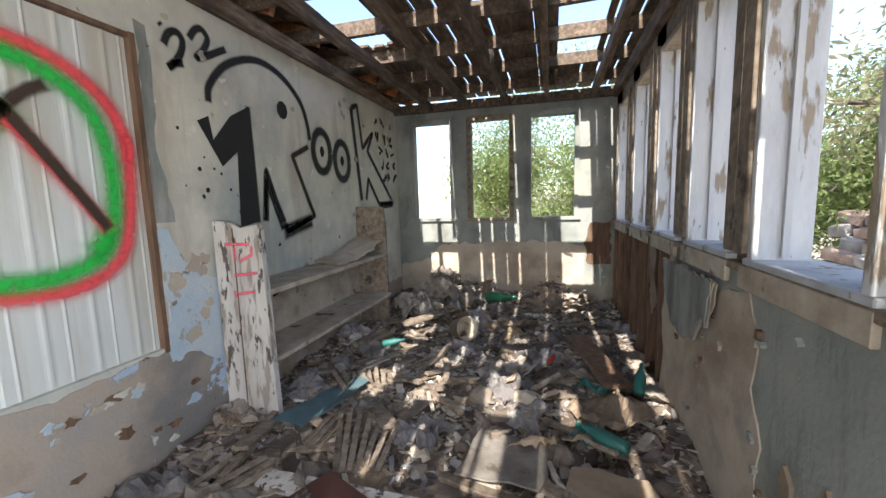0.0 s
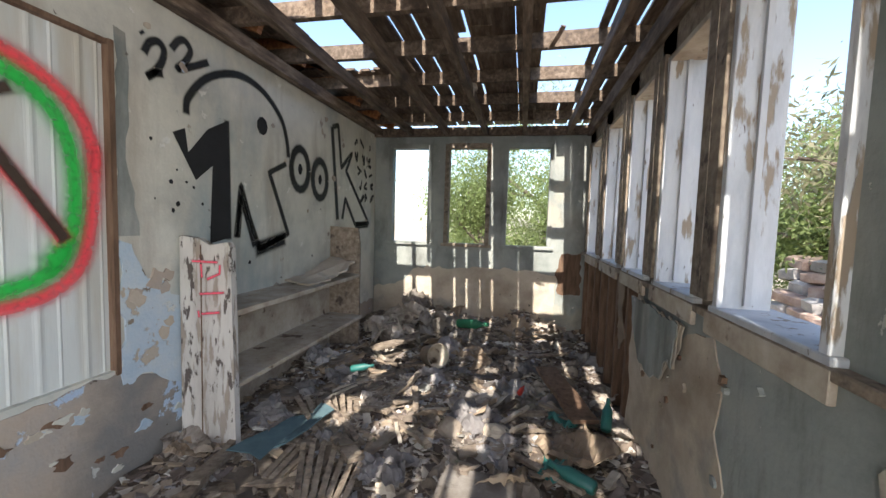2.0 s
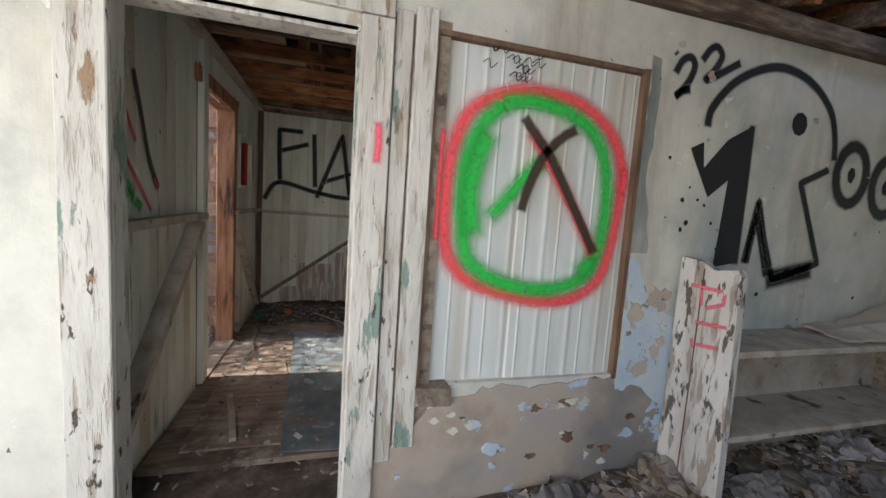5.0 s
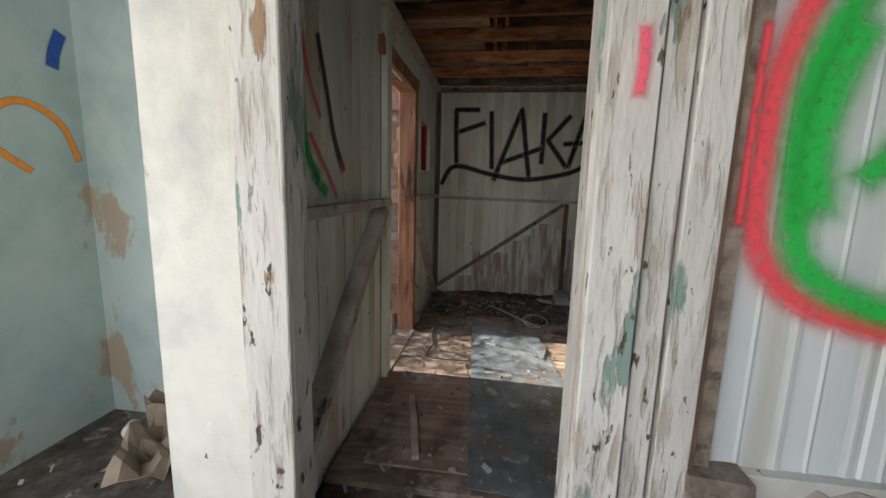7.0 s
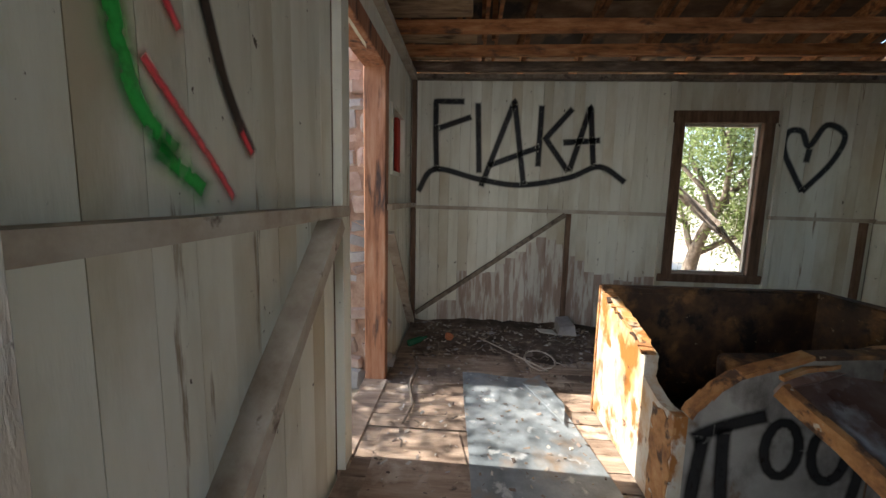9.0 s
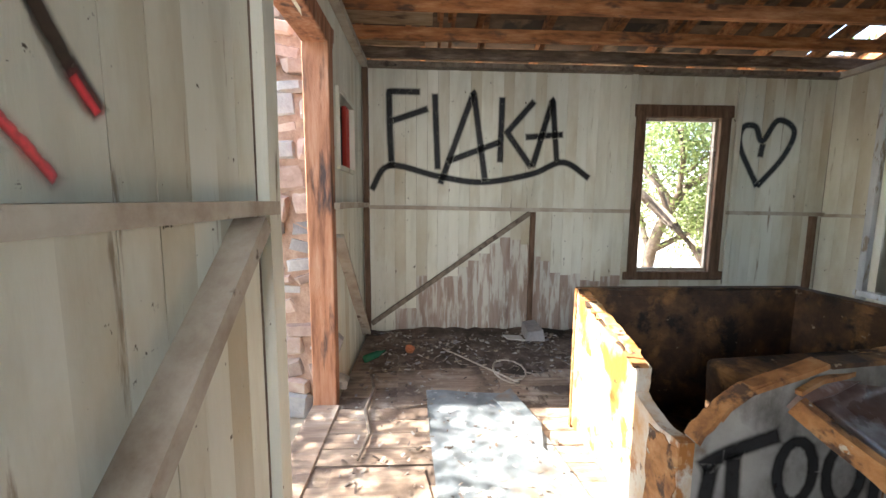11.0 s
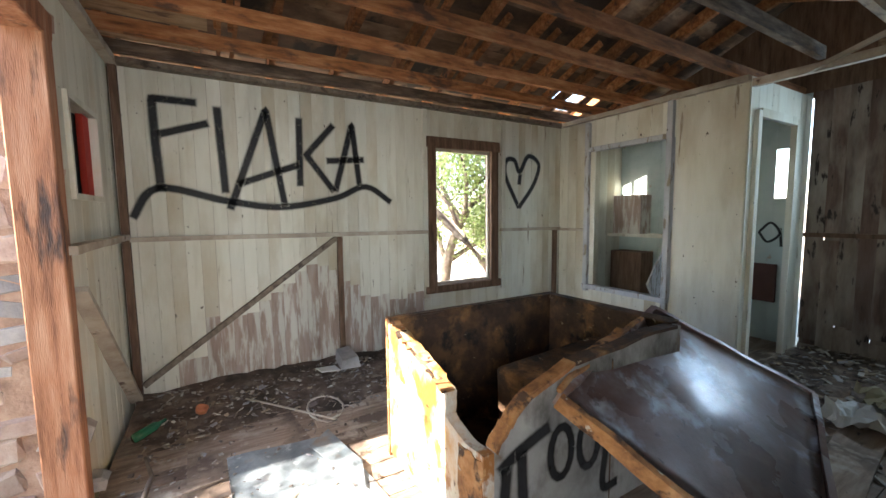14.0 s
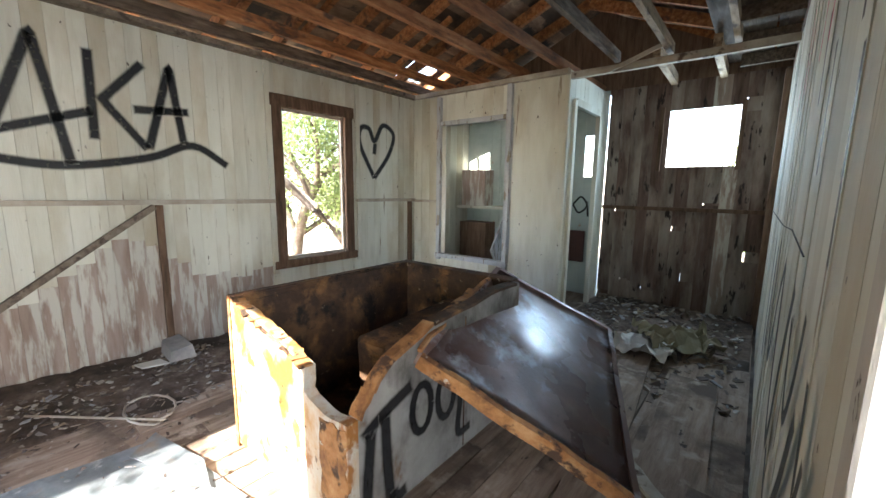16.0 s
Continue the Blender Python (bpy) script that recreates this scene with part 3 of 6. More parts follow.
tree(0.05, 10.4, -0.5, 5.0, 0.34, 32000, 1, low=0.36)
tree(1.05, 9.2, -0.4, 5.8, 0.42, 52000, 2, low=0.36)
tree(-1.5, 17.0, -0.7, 4.0, 0.35, 18000, 12, low=0.28)
tree(4.9, 4.2, -0.1, 5.0, 0.26, 11000, 3, low=0.40, leaf="leaf_dry", label="grey-green desert tree with tangled bare limbs")
tree(6.5, 7.5, -0.1, 6.0, 0.28, 28000, 4, low=0.35)
tree(6.0, 1.0, -0.1, 5.0, 0.25, 9000, 5, low=0.35, leaf="leaf_dry", label="grey-green desert tree with tangled bare limbs")
tree(-7.3, 3.9, -0.1, 4.2, 0.24, 20000, 6, low=0.45)
tree(-9.5, 1.2, -0.1, 5.5, 0.28, 18000, 8, low=0.40)
tree(-3.5, -5.4, -0.1, 6.5, 0.40, 46000, 9, low=0.42)
tree(5.4, 2.4, -0.1, 5.0, 0.26, 9000, 21, low=0.30, leaf="leaf_dry", label="grey-green desert tree with tangled bare limbs")
tree(5.0, 6.4, -0.1, 4.8, 0.30, 28000, 22, low=0.30)
tree(4.6, 9.2, -0.2, 5.0, 0.32, 28000, 23, low=0.28)
tree(9.0, 5.0, -0.1, 6.5, 0.40, 26000, 24, low=0.35)
tree(-8.0, 6.5, -0.1, 5.0, 0.30, 16000, 25, low=0.30)

bm = bmesh.new()
tube(bm, [(-6.5, 4.75, 0.0), (-6.5, 4.35, 0.50), (-6.52, 3.85, 1.02), (-6.55, 3.3, 1.50), (-6.6, 2.6, 2.05), (-6.7, 2.1, 2.7)], [0.10, 0.085, 0.075, 0.06, 0.045, 0.03], 9)
tube(bm, [(-6.52, 3.85, 1.02), (-6.6, 3.7, 1.5), (-6.75, 3.2, 2.1), (-6.9, 3.0, 2.8)], [0.045, 0.035, 0.025, 0.012], 7)
tube(bm, [(-6.55, 3.3, 1.50), (-6.4, 2.8, 1.55), (-6.3, 2.3, 1.75)], [0.04, 0.025, 0.012], 7)
tagged(part("leaning_trunk", bm, M["bark"], smooth=True), "bare grey tree trunk leaning outside the window", "tree trunk")

# ---- the long room: walls ----
DOOR = (0.04, 0.87, -0.2, 2.06)
PANEL = (1.18, 2.225, 0.60, 2.12)
wall_mid = wall("wall_west", "x", -1.185, XW, -0.40, YN, -0.1, TOP, [DOOR, PANEL, (0.87, 1.24, -0.1, 2.16)], "plaster_white")
tagged(wall_mid, "white plaster wall with blue and tan peeling paint and graffiti", "wall")
# the bare lower band of plaster stands a little proud, with a broken upper edge
low = ragged([(1.00, 0.27), (1.28, 0.50), (1.50, 0.58), (1.80, 0.57), (2.22, 0.585), (2.45, 0.50), (2.62, 0.42), (3.2, 0.38), (5.48, 0.34)], 0.05, 0.02)
part("plaster_band", slab([(1.00, -0.05), *low, (5.48, -0.05)], XW - 0.02, XW + 0.006, "x"), M["plaster_low"], wall_mid, "bare tan plaster with flakes of blue paint")
patch1 = ragged([(2.245, 0.52), (2.245, 1.22), (2.30, 1.20), (2.38, 1.02), (2.50, 0.98), (2.60, 0.80), (2.72, 0.66), (2.74, 0.47), (2.62, 0.40), (2.5, 0.44), (2.40, 0.53), (2.245, 0.52)], 0.05, 0.02)
part("paint_patch", slab(patch1[:-1], XW - 0.012, XW + 0.0095, "x"), M["paint_blue"], wall_mid, "flaking pale blue paint")
patch2 = ragged([(2.245, 1.24), (2.245, 2.20), (2.30, 2.19), (2.31, 1.95), (2.29, 1.7), (2.33, 1.45), (2.35, 1.24), (2.245, 1.24)], 0.07, 0.018)
part("paint_patch", slab(patch2[:-1], XW - 0.013, XW + 0.0025, "x"), M["plaster_grey"], wall_mid, "blue-grey paint beside the sheet")
onw = lambda a, b: (XW + 0.005, a, b)
for i in range(26):
    a, b, r = rnd.choice([(2.6, 1.55), (2.65, 1.5), (2.75, 1.35), (2.5, 1.35)]), 0, rnd.uniform(0.006, 0.018)
    c = (a[0] + rnd.gauss(0, 0.12), a[1] + rnd.gauss(0, 0.12)) if i < 14 else (rnd.uniform(2.3, 5.2), rnd.uniform(0.4, 2.1))
    fill("hole", [(c[0] + r * rnd.uniform(0.6, 1.2) * math.cos(k), c[1] + r * rnd.uniform(0.6, 1.2) * math.sin(k)) for k in [j * 0.9 for j in range(7)]], lambda a, b: (XW + 0.0075, a, b), M["black_spray"], wall_mid)

for i in range(30):
    cy, cz, r = rnd.uniform(2.4, 5.3), rnd.uniform(0.55, 2.3), rnd.uniform(0.010, 0.035)
    if i < 7:
        cy, cz, r = rnd.uniform(2.30, 2.52), rnd.uniform(0.70, 1.10), rnd.uniform(0.03, 0.07)
    fl = [(cy + r * rnd.uniform(0.5, 1.3) * math.cos(k * 0.7), cz + r * rnd.uniform(0.5, 1.3) * math.sin(k * 0.7)) for k in range(9)]
    part("flake", slab(fl, XW - 0.004, XW + (0.0115 + 0.0004 * i if i < 7 else 0.004 + 0.0001 * i), "x"), M["plaster_low"] if i % 3 else M["plaster_cream"], wall_mid)
for i in range(34):
    cy, cz, r = rnd.uniform(1.05, 2.55), rnd.choice((rnd.uniform(0.36, 0.55), rnd.uniform(0.1, 0.5))), rnd.uniform(0.010, 0.045)
    fl = [(cy + r * rnd.uniform(0.4, 1.5) * math.cos(k * 0.52), cz + r * rnd.uniform(0.3, 0.9) * math.sin(k * 0.52)) for k in range(12)]
    part("flake", slab(fl, XW, XW + 0.008 + 0.0002 * i, "x"), (M["paint_blue"], M["paint_blue"], M["plaster_white"], M["wood_brown"])[i % 4], wall_mid)
wall_far = wall("wall_north", "y", YN, YN + 0.10, -1.185, XE + 0.1, -0.1, TOP + 0.05, [(-0.91, -0.44, 1.10, 2.26), (-0.19, 0.28, 1.10, 2.26), (0.52, 1.01, 1.10, 2.26)], "plaster_grey")
tagged(wall_far, "grey painted end wall with three window openings", "wall")
lowf = ragged([(-1.13, 0.50), (-0.85, 0.55), (-0.55, 0.78), (0.2, 0.82), (0.9, 0.80), (1.13, 0.76), (1.13, 0.30)], 0.06, 0.025)
part("plaster_band", slab([(-1.13, 0.0), *lowf, (1.05, 0.0)], YN - 0.008, YN + 0.02, "y"), M["plaster_cream"], wall_far, "bare cream plaster with a broken edge")
brk = ragged([(1.16, 0.55), (1.12, 0.80), (1.18, 1.02), (1.40, 1.04), (1.41, 0.55), (1.16, 0.55)], 0.05, 0.015)
part("broken_hole", slab(brk[:-1], YN - 0.006, YN + 0.01, "y"), M["wood_brown"], wall_far, "dark broken hole showing brown boards")

# right wall: solid below the sill as far as y = 3.2, bare studs beyond
# the first three openings are out of view, added to let light in
W_WIN = [(-1.20, -0.70), (-0.45, 0.05), (0.30, 0.82), (1.00, 1.54), (1.78, 2.31), (2.50, 2.96), (3.16, 3.60), (3.82, 4.36), (4.62, 5.16)]
wall_e = wall("wall_east", "x", XE, XE + 0.10, YS, 3.15, -0.1, 1.03, [], "plaster_grey")
tagged(wall_e, "grey painted wall under the windows with cream plaster showing", "wall")
e = ragged([(1.95, 0.0), (2.10, 0.18), (2.18, 0.30), (2.16, 0.48), (2.25, 0.64), (2.22, 0.84), (2.30, 0.97), (2.52, 0.92), (2.70, 0.72), (3.10, 0.66), (3.30, 0.88), (3.36, 0.60), (3.30, 0.34), (3.40, 0.0)], 0.06, 0.018)
part("plaster_band", slab(e, XE - 0.006, XE + 0.02, "x"), M["plaster_cream"], wall_e, "bare cream plaster with a ragged outline")
part("plaster_band", slab(ragged([(1.50, 0.0), (1.55, 0.32), (1.68, 0.50), (1.76, 0.44), (1.84, 0.58), (1.93, 0.40), (2.02, 0.52), (2.06, 0.0)], 0.04, 0.02), XE - 0.012, XE + 0.02, "x"), M["cardboard"], wall_e, "brown patch of lost plaster")
part("plaster_band", slab(ragged([(-1.5, 0.0), (-1.5, 0.98), (1.56, 0.98), (1.62, 0.90), (1.58, 0.72), (1.47, 0.60), (1.44, 0.30), (1.46, 0.0)], 0.07, 0.015), XE - 0.009, XE + 0.02, "x"), M["plaster_cream"], wall_e, "dirty tan plaster below the sill")
for i in range(3):
    flap = ragged([(2.52 + 0.02 * i, 0.95), (3.27, 0.95), (3.26 - 0.02 * i, 0.78), (3.08, 0.585 + 0.02 * i), (2.90, 0.60), (2.74, 0.64), (2.66, 0.76), (2.60, 0.74), (2.52 + 0.02 * i, 0.95)], 0.04, 0.013)
    part("loose_plaster", slab(flap[:-1], XE - 0.022 - 0.006 * i, XE - 0.017 - 0.006 * i, "x"), M["plaster_cream"] if i < 2 else M["plaster_grey"], wall_e, "loose hanging sheet of grey plaster")
part("torn_edge", slab(ragged([(3.30, 0.0), (3.32, 0.5), (3.40, 0.72), (3.34, 1.02), (3.15, 1.02), (3.15, 0.0)], 0.05, 0.03), XE + 0.03, XE + 0.08, "x"), M["plaster_cream"], wall_e, "torn plaster edge at the bare studs")
part("torn_edge", slab(ragged([(3.55, 1.02), (3.62, 0.8), (3.50, 0.62), (3.66, 0.5), (3.75, 0.9), (3.75, 1.02)], 0.04, 0.025), XE + 0.0, XE + 0.006, "x"), M["cardboard"], wall_e, "hanging strip of torn brown board")
for i in range(22):
    cy, cz, r = rnd.uniform(1.7, 3.2), rnd.uniform(0.2, 0.95), rnd.uniform(0.006, 0.02)
    fl = [(cy + r * rnd.uniform(0.5, 1.4) * math.cos(k * 0.8), cz + r * rnd.uniform(0.5, 1.4) * math.sin(k * 0.8)) for k in range(8)]
    part("flake", slab(fl, XE - 0.0145 - 0.0002 * i, XE + 0.01, "x"), (M["plaster_cream"], M["plaster_grey"], M["wood_brown"])[i % 3], wall_e)
sheath = wall("wall_outer", "x", XE + 0.10, XE + 0.13, YS, YN + 0.10, -0.1, 1.03, [], "wood_brown")
tagged(sheath, "brown outer sheathing behind bare studs", "wall")
for y in (3.50, 3.80, 4.10, 4.42, 4.74, 5.06, 5.36):
    part("stud", beam((XE + 0.05, y, 0), (XE + 0.05, y, 1.03), 0.05, 0.085, up=(1, 0, 0)), M["wood_brown"], sheath)
piers = [(YS, -1.20)] + [(W_WIN[i][1], W_WIN[i + 1][0]) for i in range(8)] + [(5.16, YN)]
pier_root = tagged(empty("wall_east_upper"), "dark weathered timber posts between the windows", "wall", kind="structure")
for a, b in piers:
    part("pier", boxm(XE + 0.02, XE + 0.10, a, b, 1.03, TOP + 0.1), M["plaster_grey"] if a < 1.7 else M["wood_grey"], pier_root)
part("header", boxm(XE + 0.02, XE + 0.10, YS, YN, 2.24, TOP + 0.12), M["wood_grey"], pier_root)

ledge = tagged(part("trim", boxm(XE - 0.02, XE + 0.10, YS, YN, 1.03, 1.06, bevel=0.004), M["wood_grey"]), "worn timber sill rail along the windows", "trim", kind="structure")


def window_frame(a0, a1, i, glassy=False):
    """White timber lining and casing of one opening in the window wall."""
    w = tagged(empty("window_%d" % i), "white timber window frame without glass, paint worn", "window", kind="structure")
    z0, z1 = 1.06, 2.22
    d0, d1 = XE - 0.01, XE + 0.16
    part("jamb", boxm(d0, d1, a0 - 0.012, a0 + 0.02, z0, z1, bevel=0.003), M["frame_white"], w)
    part("jamb", boxm(d0, d1, a1 - 0.02, a1 + 0.012, z0, z1, bevel=0.003), M["frame_white"], w)
    part("window_head", boxm(d0, d1, a0 + 0.02, a1 - 0.02, z1 - 0.03, z1, bevel=0.003), M["rail_tan"], w)
    part("window_sill", boxm(d0 - 0.006, d1 + 0.03, a0 - 0.03, a1 + 0.03, z0 - 0.002, z0 + 0.022, bevel=0.004), M["frame_white"], w)
    part("apron", boxm(d0 - 0.012, d0 + 0.008, a0 - 0.04, a1 + 0.04, z0 - 0.085, z0 - 0.004, bevel=0.003), M["rail_tan"], w)
    for y in [c for c in (a0 - 0.055, a1 + 0.055) if c > 1.76 or c < 0.9]:
        part("casing", boxm(d0 - 0.012, d0 + 0.012, y - 0.04, y + 0.04, z0 + 0.037, z1 + 0.02, bevel=0.003, wob=0.002), M["wood_grey"], w)
    part("stop", boxm(XE + 0.07, XE + 0.09, a0 + 0.02, a0 + 0.035, z0 + 0.035, z1 - 0.03), M["frame_white"], w)
    part("stop", boxm(XE + 0.07, XE + 0.09, a1 - 0.035, a1 - 0.02, z0 + 0.035, z1 - 0.03), M["frame_white"], w)
    return w


for i, (a0, a1) in enumerate(W_WIN):
    window_frame(a0, a1, i + 1)
fw = []
for i, (a0, a1) in enumerate(((-0.91, -0.44), (-0.19, 0.28), (0.52, 1.01))):
    w = tagged(empty("window_%d" % (i + 10)), "grey window frame in the end wall, no glass", "window", kind="structure")
    for nm, g in (("jamb", (a0 - 0.045, a0 + 0.006, YN - 0.018, YN + 0.11, 1.08, 2.30)), ("jamb", (a1 - 0.006, a1 + 0.045, YN - 0.018, YN + 0.11, 1.08, 2.30)),
                  ("window_head", (a0 + 0.006, a1 - 0.006, YN - 0.016, YN + 0.11, 2.25, 2.31)), ("window_sill", (a0 - 0.07, a1 + 0.07, YN - 0.035, YN + 0.12, 1.06, 1.098))):
        part(nm, boxm(*g, bevel=0.004), M["plaster_grey"] if i != 1 else M["wood_grey"], w)

# south end, and the small space beyond the pier
# wide opening in this wall is unseen, added so sun and fill light enter
wall_s = wall("wall_south", "y", YS - 0.1, YS, -2.06, XE + 0.13, -0.1, TOP + 0.1, [(-0.85, 1.25, -0.05, 2.1)], "plaster_mint")
tagged(wall_s, "peeling mint green wall with orange graffiti", "wall")
wall_c = wall("wall_annex", "x", -2.06, -1.96, YS, -0.22, -0.1, TOP + 0.1, [], "plaster_mint")
tagged(wall_c, "peeling mint green wall with hanging torn paper", "wall")
part("bare_strip", slab(ragged([(-0.30, 1.1), (-0.50, 1.6), (-0.62, 2.0), (-0.9, 2.1), (-0.95, 2.45), (-0.24, 2.45), (-0.24, 1.0)], 0.06, 0.02), -1.962, -1.955, "x"), M["cardboard"], wall_c, "torn bare brown strip")
stroke("graffiti", [(-1.92, 1.42), (-1.85, 1.60), (-1.70, 1.68), (-1.58, 1.62), (-1.56, 1.48), (-1.70, 1.36)], 0.04, lambda a, b: (a, YS + 0.004, b), M["sp_orange"], wall_s)
stroke("graffiti", [(-1.90, 2.05), (-1.86, 1.95), (-1.84, 1.86)], 0.07, lambda a, b: (a, YS + 0.004, b), M["sp_blue"], wall_s)
head_c = tagged(part("lintel", boxm(-1.22, XW, YS, -0.40, 2.2, TOP), M["plaster_white"]), "plaster lintel over the side opening", "lintel", kind="structure")

# door casing between the rooms
door = tagged(empty("door_1"), "doorway with cracked and peeling off-white timber casing", "doorway", kind="structure")
part("casing", boxm(XW - 0.002, XW + 0.022, -0.10, 0.05, 0.0, 2.20, bevel=0.004, wob=0.003), M["trim_white"], door)
part("jamb", boxm(-1.25, XW - 0.002, 0.02, 0.05, 0.0, 2.06, bevel=0.003), M["trim_white"], door)
part("casing", boxm(XW - 0.002, XW + 0.026, 0.87, 1.00, 0.0, 2.12, bevel=0.004, wob=0.004), M["trim_white"], door, "cracked white casing board with green paint showing")
part("jamb", boxm(-1.25, XW - 0.002, 0.86, 0.90, 0.0, 2.06, bevel=0.003), M["trim_white"], door)
part("head_casing", boxm(XW - 0.002, XW + 0.024, -0.10, 1.00, 2.125, 2.24, bevel=0.004), M["trim_white"], door)
part("head_jamb", boxm(-1.25, XW, 0.05, 0.86, 2.045, 2.075), M["trim_white"], door)
part("backing", boxm(-1.19, XW - 0.01, 0.90, 1.24, 0.0, 2.19, wob=0.002), M["wood_grey"], door)
part("casing_board", boxm(XW - 0.01, XW + 0.012, 1.01, 1.075, 0.26, 2.17, bevel=0.003, wob=0.003), M["trim_white"], door)
part("casing_board", boxm(XW - 0.01, XW + 0.018, 1.085, 1.175, 0.32, 2.19, bevel=0.003, wob=0.003), M["trim_white"], door)
stroke("paint_mark", [(0.95, 1.74), (0.955, 1.65), (0.95, 1.54)], 0.07, lambda a, b: (XW + 0.031, a, b), M["sp_pink"], door)

# corrugated sheet over the old window
panel = tagged(empty("metal_panel"), "white corrugated metal sheet with red and green sprayed circle", "metal sheet")
bm = bmesh.new()
rows = []
for i in range(121):
    y = PANEL[0] + (PANEL[1] - PANEL[0]) * i / 120
    ph = (y * 1000 / 175) % 1
    d = 0.0045 * max(0.0, 1 - abs(ph - 0.1) / 0.1) + (0.003 if 0.5 < ph < 0.56 else 0.0)
    x = XW - 0.035 + d + (0.006 if y > 1.62 else 0)
    rows.append((bm.verts.new((x, y, 0.56)), bm.verts.new((x, y, 2.13))))
for a, b in zip(rows, rows[1:]):
    bm.faces.new((a[0], b[0], b[1], a[1]))
sh = part("sheet", bm, M["metal_panel"], panel)
for g in ((1.175, 1.19, 0.58, 2.12), (2.215, 2.240, 0.58, 2.13)):
    part("edge_strip", boxm(XW - 0.03, XW + 0.008, g[0], g[1], g[2], g[3], wob=0.002), M["wood_brown"], panel)
part("edge_strip", boxm(XW - 0.03, XW + 0.008, 1.19, 2.215, 2.105, 2.125, wob=0.002), M["wood_brown"], panel)
part("sill_piece", boxm(XW - 0.05, XW + 0.03, 1.18, 1.33, 0.52, 0.60, wob=0.012), M["wood_grey"], panel, "broken end of a grey timber sill")
onp = lambda a, b: (XW - 0.010, a, b)
onq = lambda a, b: (XW - 0.008, a, b)
stroke("graffiti", [(1.515, 1.925), (1.40, 1.87), (1.316, 1.775), (1.265, 1.566), (1.263, 1.30), (1.30, 1.17), (1.40, 1.075), (1.58, 1.02), (1.781, 0.985), (1.96, 1.01), (2.085, 1.111), (2.135, 1.30), (2.155, 1.50), (2.145, 1.66), (2.09, 1.78), (1.989, 1.872), (1.86, 1.93), (1.738, 1.945), (1.60, 1.945), (1.515, 1.925)], 0.16, onp, M["sp_red"], panel)
stroke("graffiti", [(2.145, 1.50), (2.165, 1.58), (2.15, 1.68)], 0.10, lambda a, b: (XW - 0.0065, a, b), M["sp_red"], panel)
stroke("graffiti", [(1.23, 1.75), (1.225, 1.5), (1.225, 1.25)], 0.05, lambda a, b: (XW - 0.0065, a, b), M["sp_red"], panel)
stroke("graffiti", [(1.494, 1.87), (1.41, 1.78), (1.352, 1.648), (1.335, 1.48), (1.345, 1.327), (1.37, 1.20), (1.448, 1.12), (1.57, 1.07), (1.713, 1.045), (1.86, 1.055), (1.987, 1.11), (2.045, 1.22), (2.07, 1.33), (2.075, 1.50), (2.051, 1.65), (2.0, 1.76), (1.92, 1.83), (1.80, 1.88), (1.66, 1.90), (1.56, 1.89), (1.494, 1.87)], 0.18, onq, M["sp_green"], panel)
stroke("graffiti", [(1.47, 1.80), (1.40, 1.64), (1.37, 1.45), (1.41, 1.22)], 0.22, lambda a, b: (XW - 0.0072, a, b), M["sp_green"], panel)
stroke("graffiti", [(1.90, 1.10), (2.0, 1.16), (2.04, 1.28)], 0.20, lambda a, b: (XW - 0.0068, a, b), M["sp_green"], panel)
stroke("graffiti", [(1.80, 1.72), (1.66, 1.60), (1.56, 1.48), (1.44, 1.33)], 0.17, lambda a, b: (XW - 0.006, a, b), M["sp_green"], panel)
stroke("graffiti", [(1.62, 1.80), (1.78, 1.60), (1.92, 1.40), (2.05, 1.19)], 0.14, lambda a, b: (XW - 0.0056, a, b), M["sp_red"], panel)
for pts in ([(1.593, 1.835), (1.68, 1.74), (1.754, 1.66), (1.90, 1.44), (2.04, 1.22)], [(1.88, 1.81), (1.80, 1.76), (1.71, 1.66), (1.65, 1.52), (1.62, 1.40)]):
    stroke("graffiti", pts, 0.065, lambda a, b: (XW - 0.005, a, b), M["sp_dark"], panel)
for i in range(16):
    a, b = 1.37 + rnd.uniform(0, 0.25), 2.10 - 0.035 * (i // 4)
    stroke("scribble", [(a, b), (a + 0.03, b + 0.02), (a + 0.04, b - 0.015), (a + 0.07, b + 0.01)], 0.006, onp, M["sp_black"], panel)

# graffiti on the plaster
for pts in ([(2.385, 2.13), (2.42, 2.20), (2.47, 2.225), (2.50, 2.19), (2.48, 2.12), (2.43, 2.05), (2.405, 2.03), (2.44, 2.06), (2.50, 2.075)], [(2.54, 2.215), (2.585, 2.28), (2.63, 2.30), (2.665, 2.26), (2.63, 2.19), (2.58, 2.135), (2.64, 2.16), (2.80, 2.255)]):
    stroke("graffiti", pts, 0.055, onw, M["sp_black"], wall_mid)
stroke("graffiti", [(2.37, 2.24), (2.39, 2.22)], 0.04, onw, M["sp_black"], wall_mid, False)
stroke("graffiti", [(2.63, 1.90), (2.65, 2.01), (2.80, 2.17), (3.05, 2.27), (3.30, 2.24), (3.50, 2.11), (3.58, 1.95), (3.60, 1.82)], 0.065, onw, M["sp_black"], wall_mid)
fill("graffiti", [(2.54, 1.79), (2.62, 1.83), (2.64, 1.70), (2.78, 1.86), (2.94, 1.95), (2.955, 1.6), (2.96, 1.21), (2.79, 1.18), (2.815, 1.65), (2.69, 1.55)], lambda a, b: (XW + 0.0068, a, b), M["black_spray"], wall_mid)
stroke("graffiti", [(2.935, 1.96), (2.945, 1.60), (2.95, 1.19)], 0.06, onw, M["sp_black"], wall_mid, False)
fill("graffiti", [(3.28 + 0.06 * math.cos(k * 0.7), 2.00 + 0.065 * math.sin(k * 0.7)) for k in range(9)], onw, M["black_spray"], wall_mid)
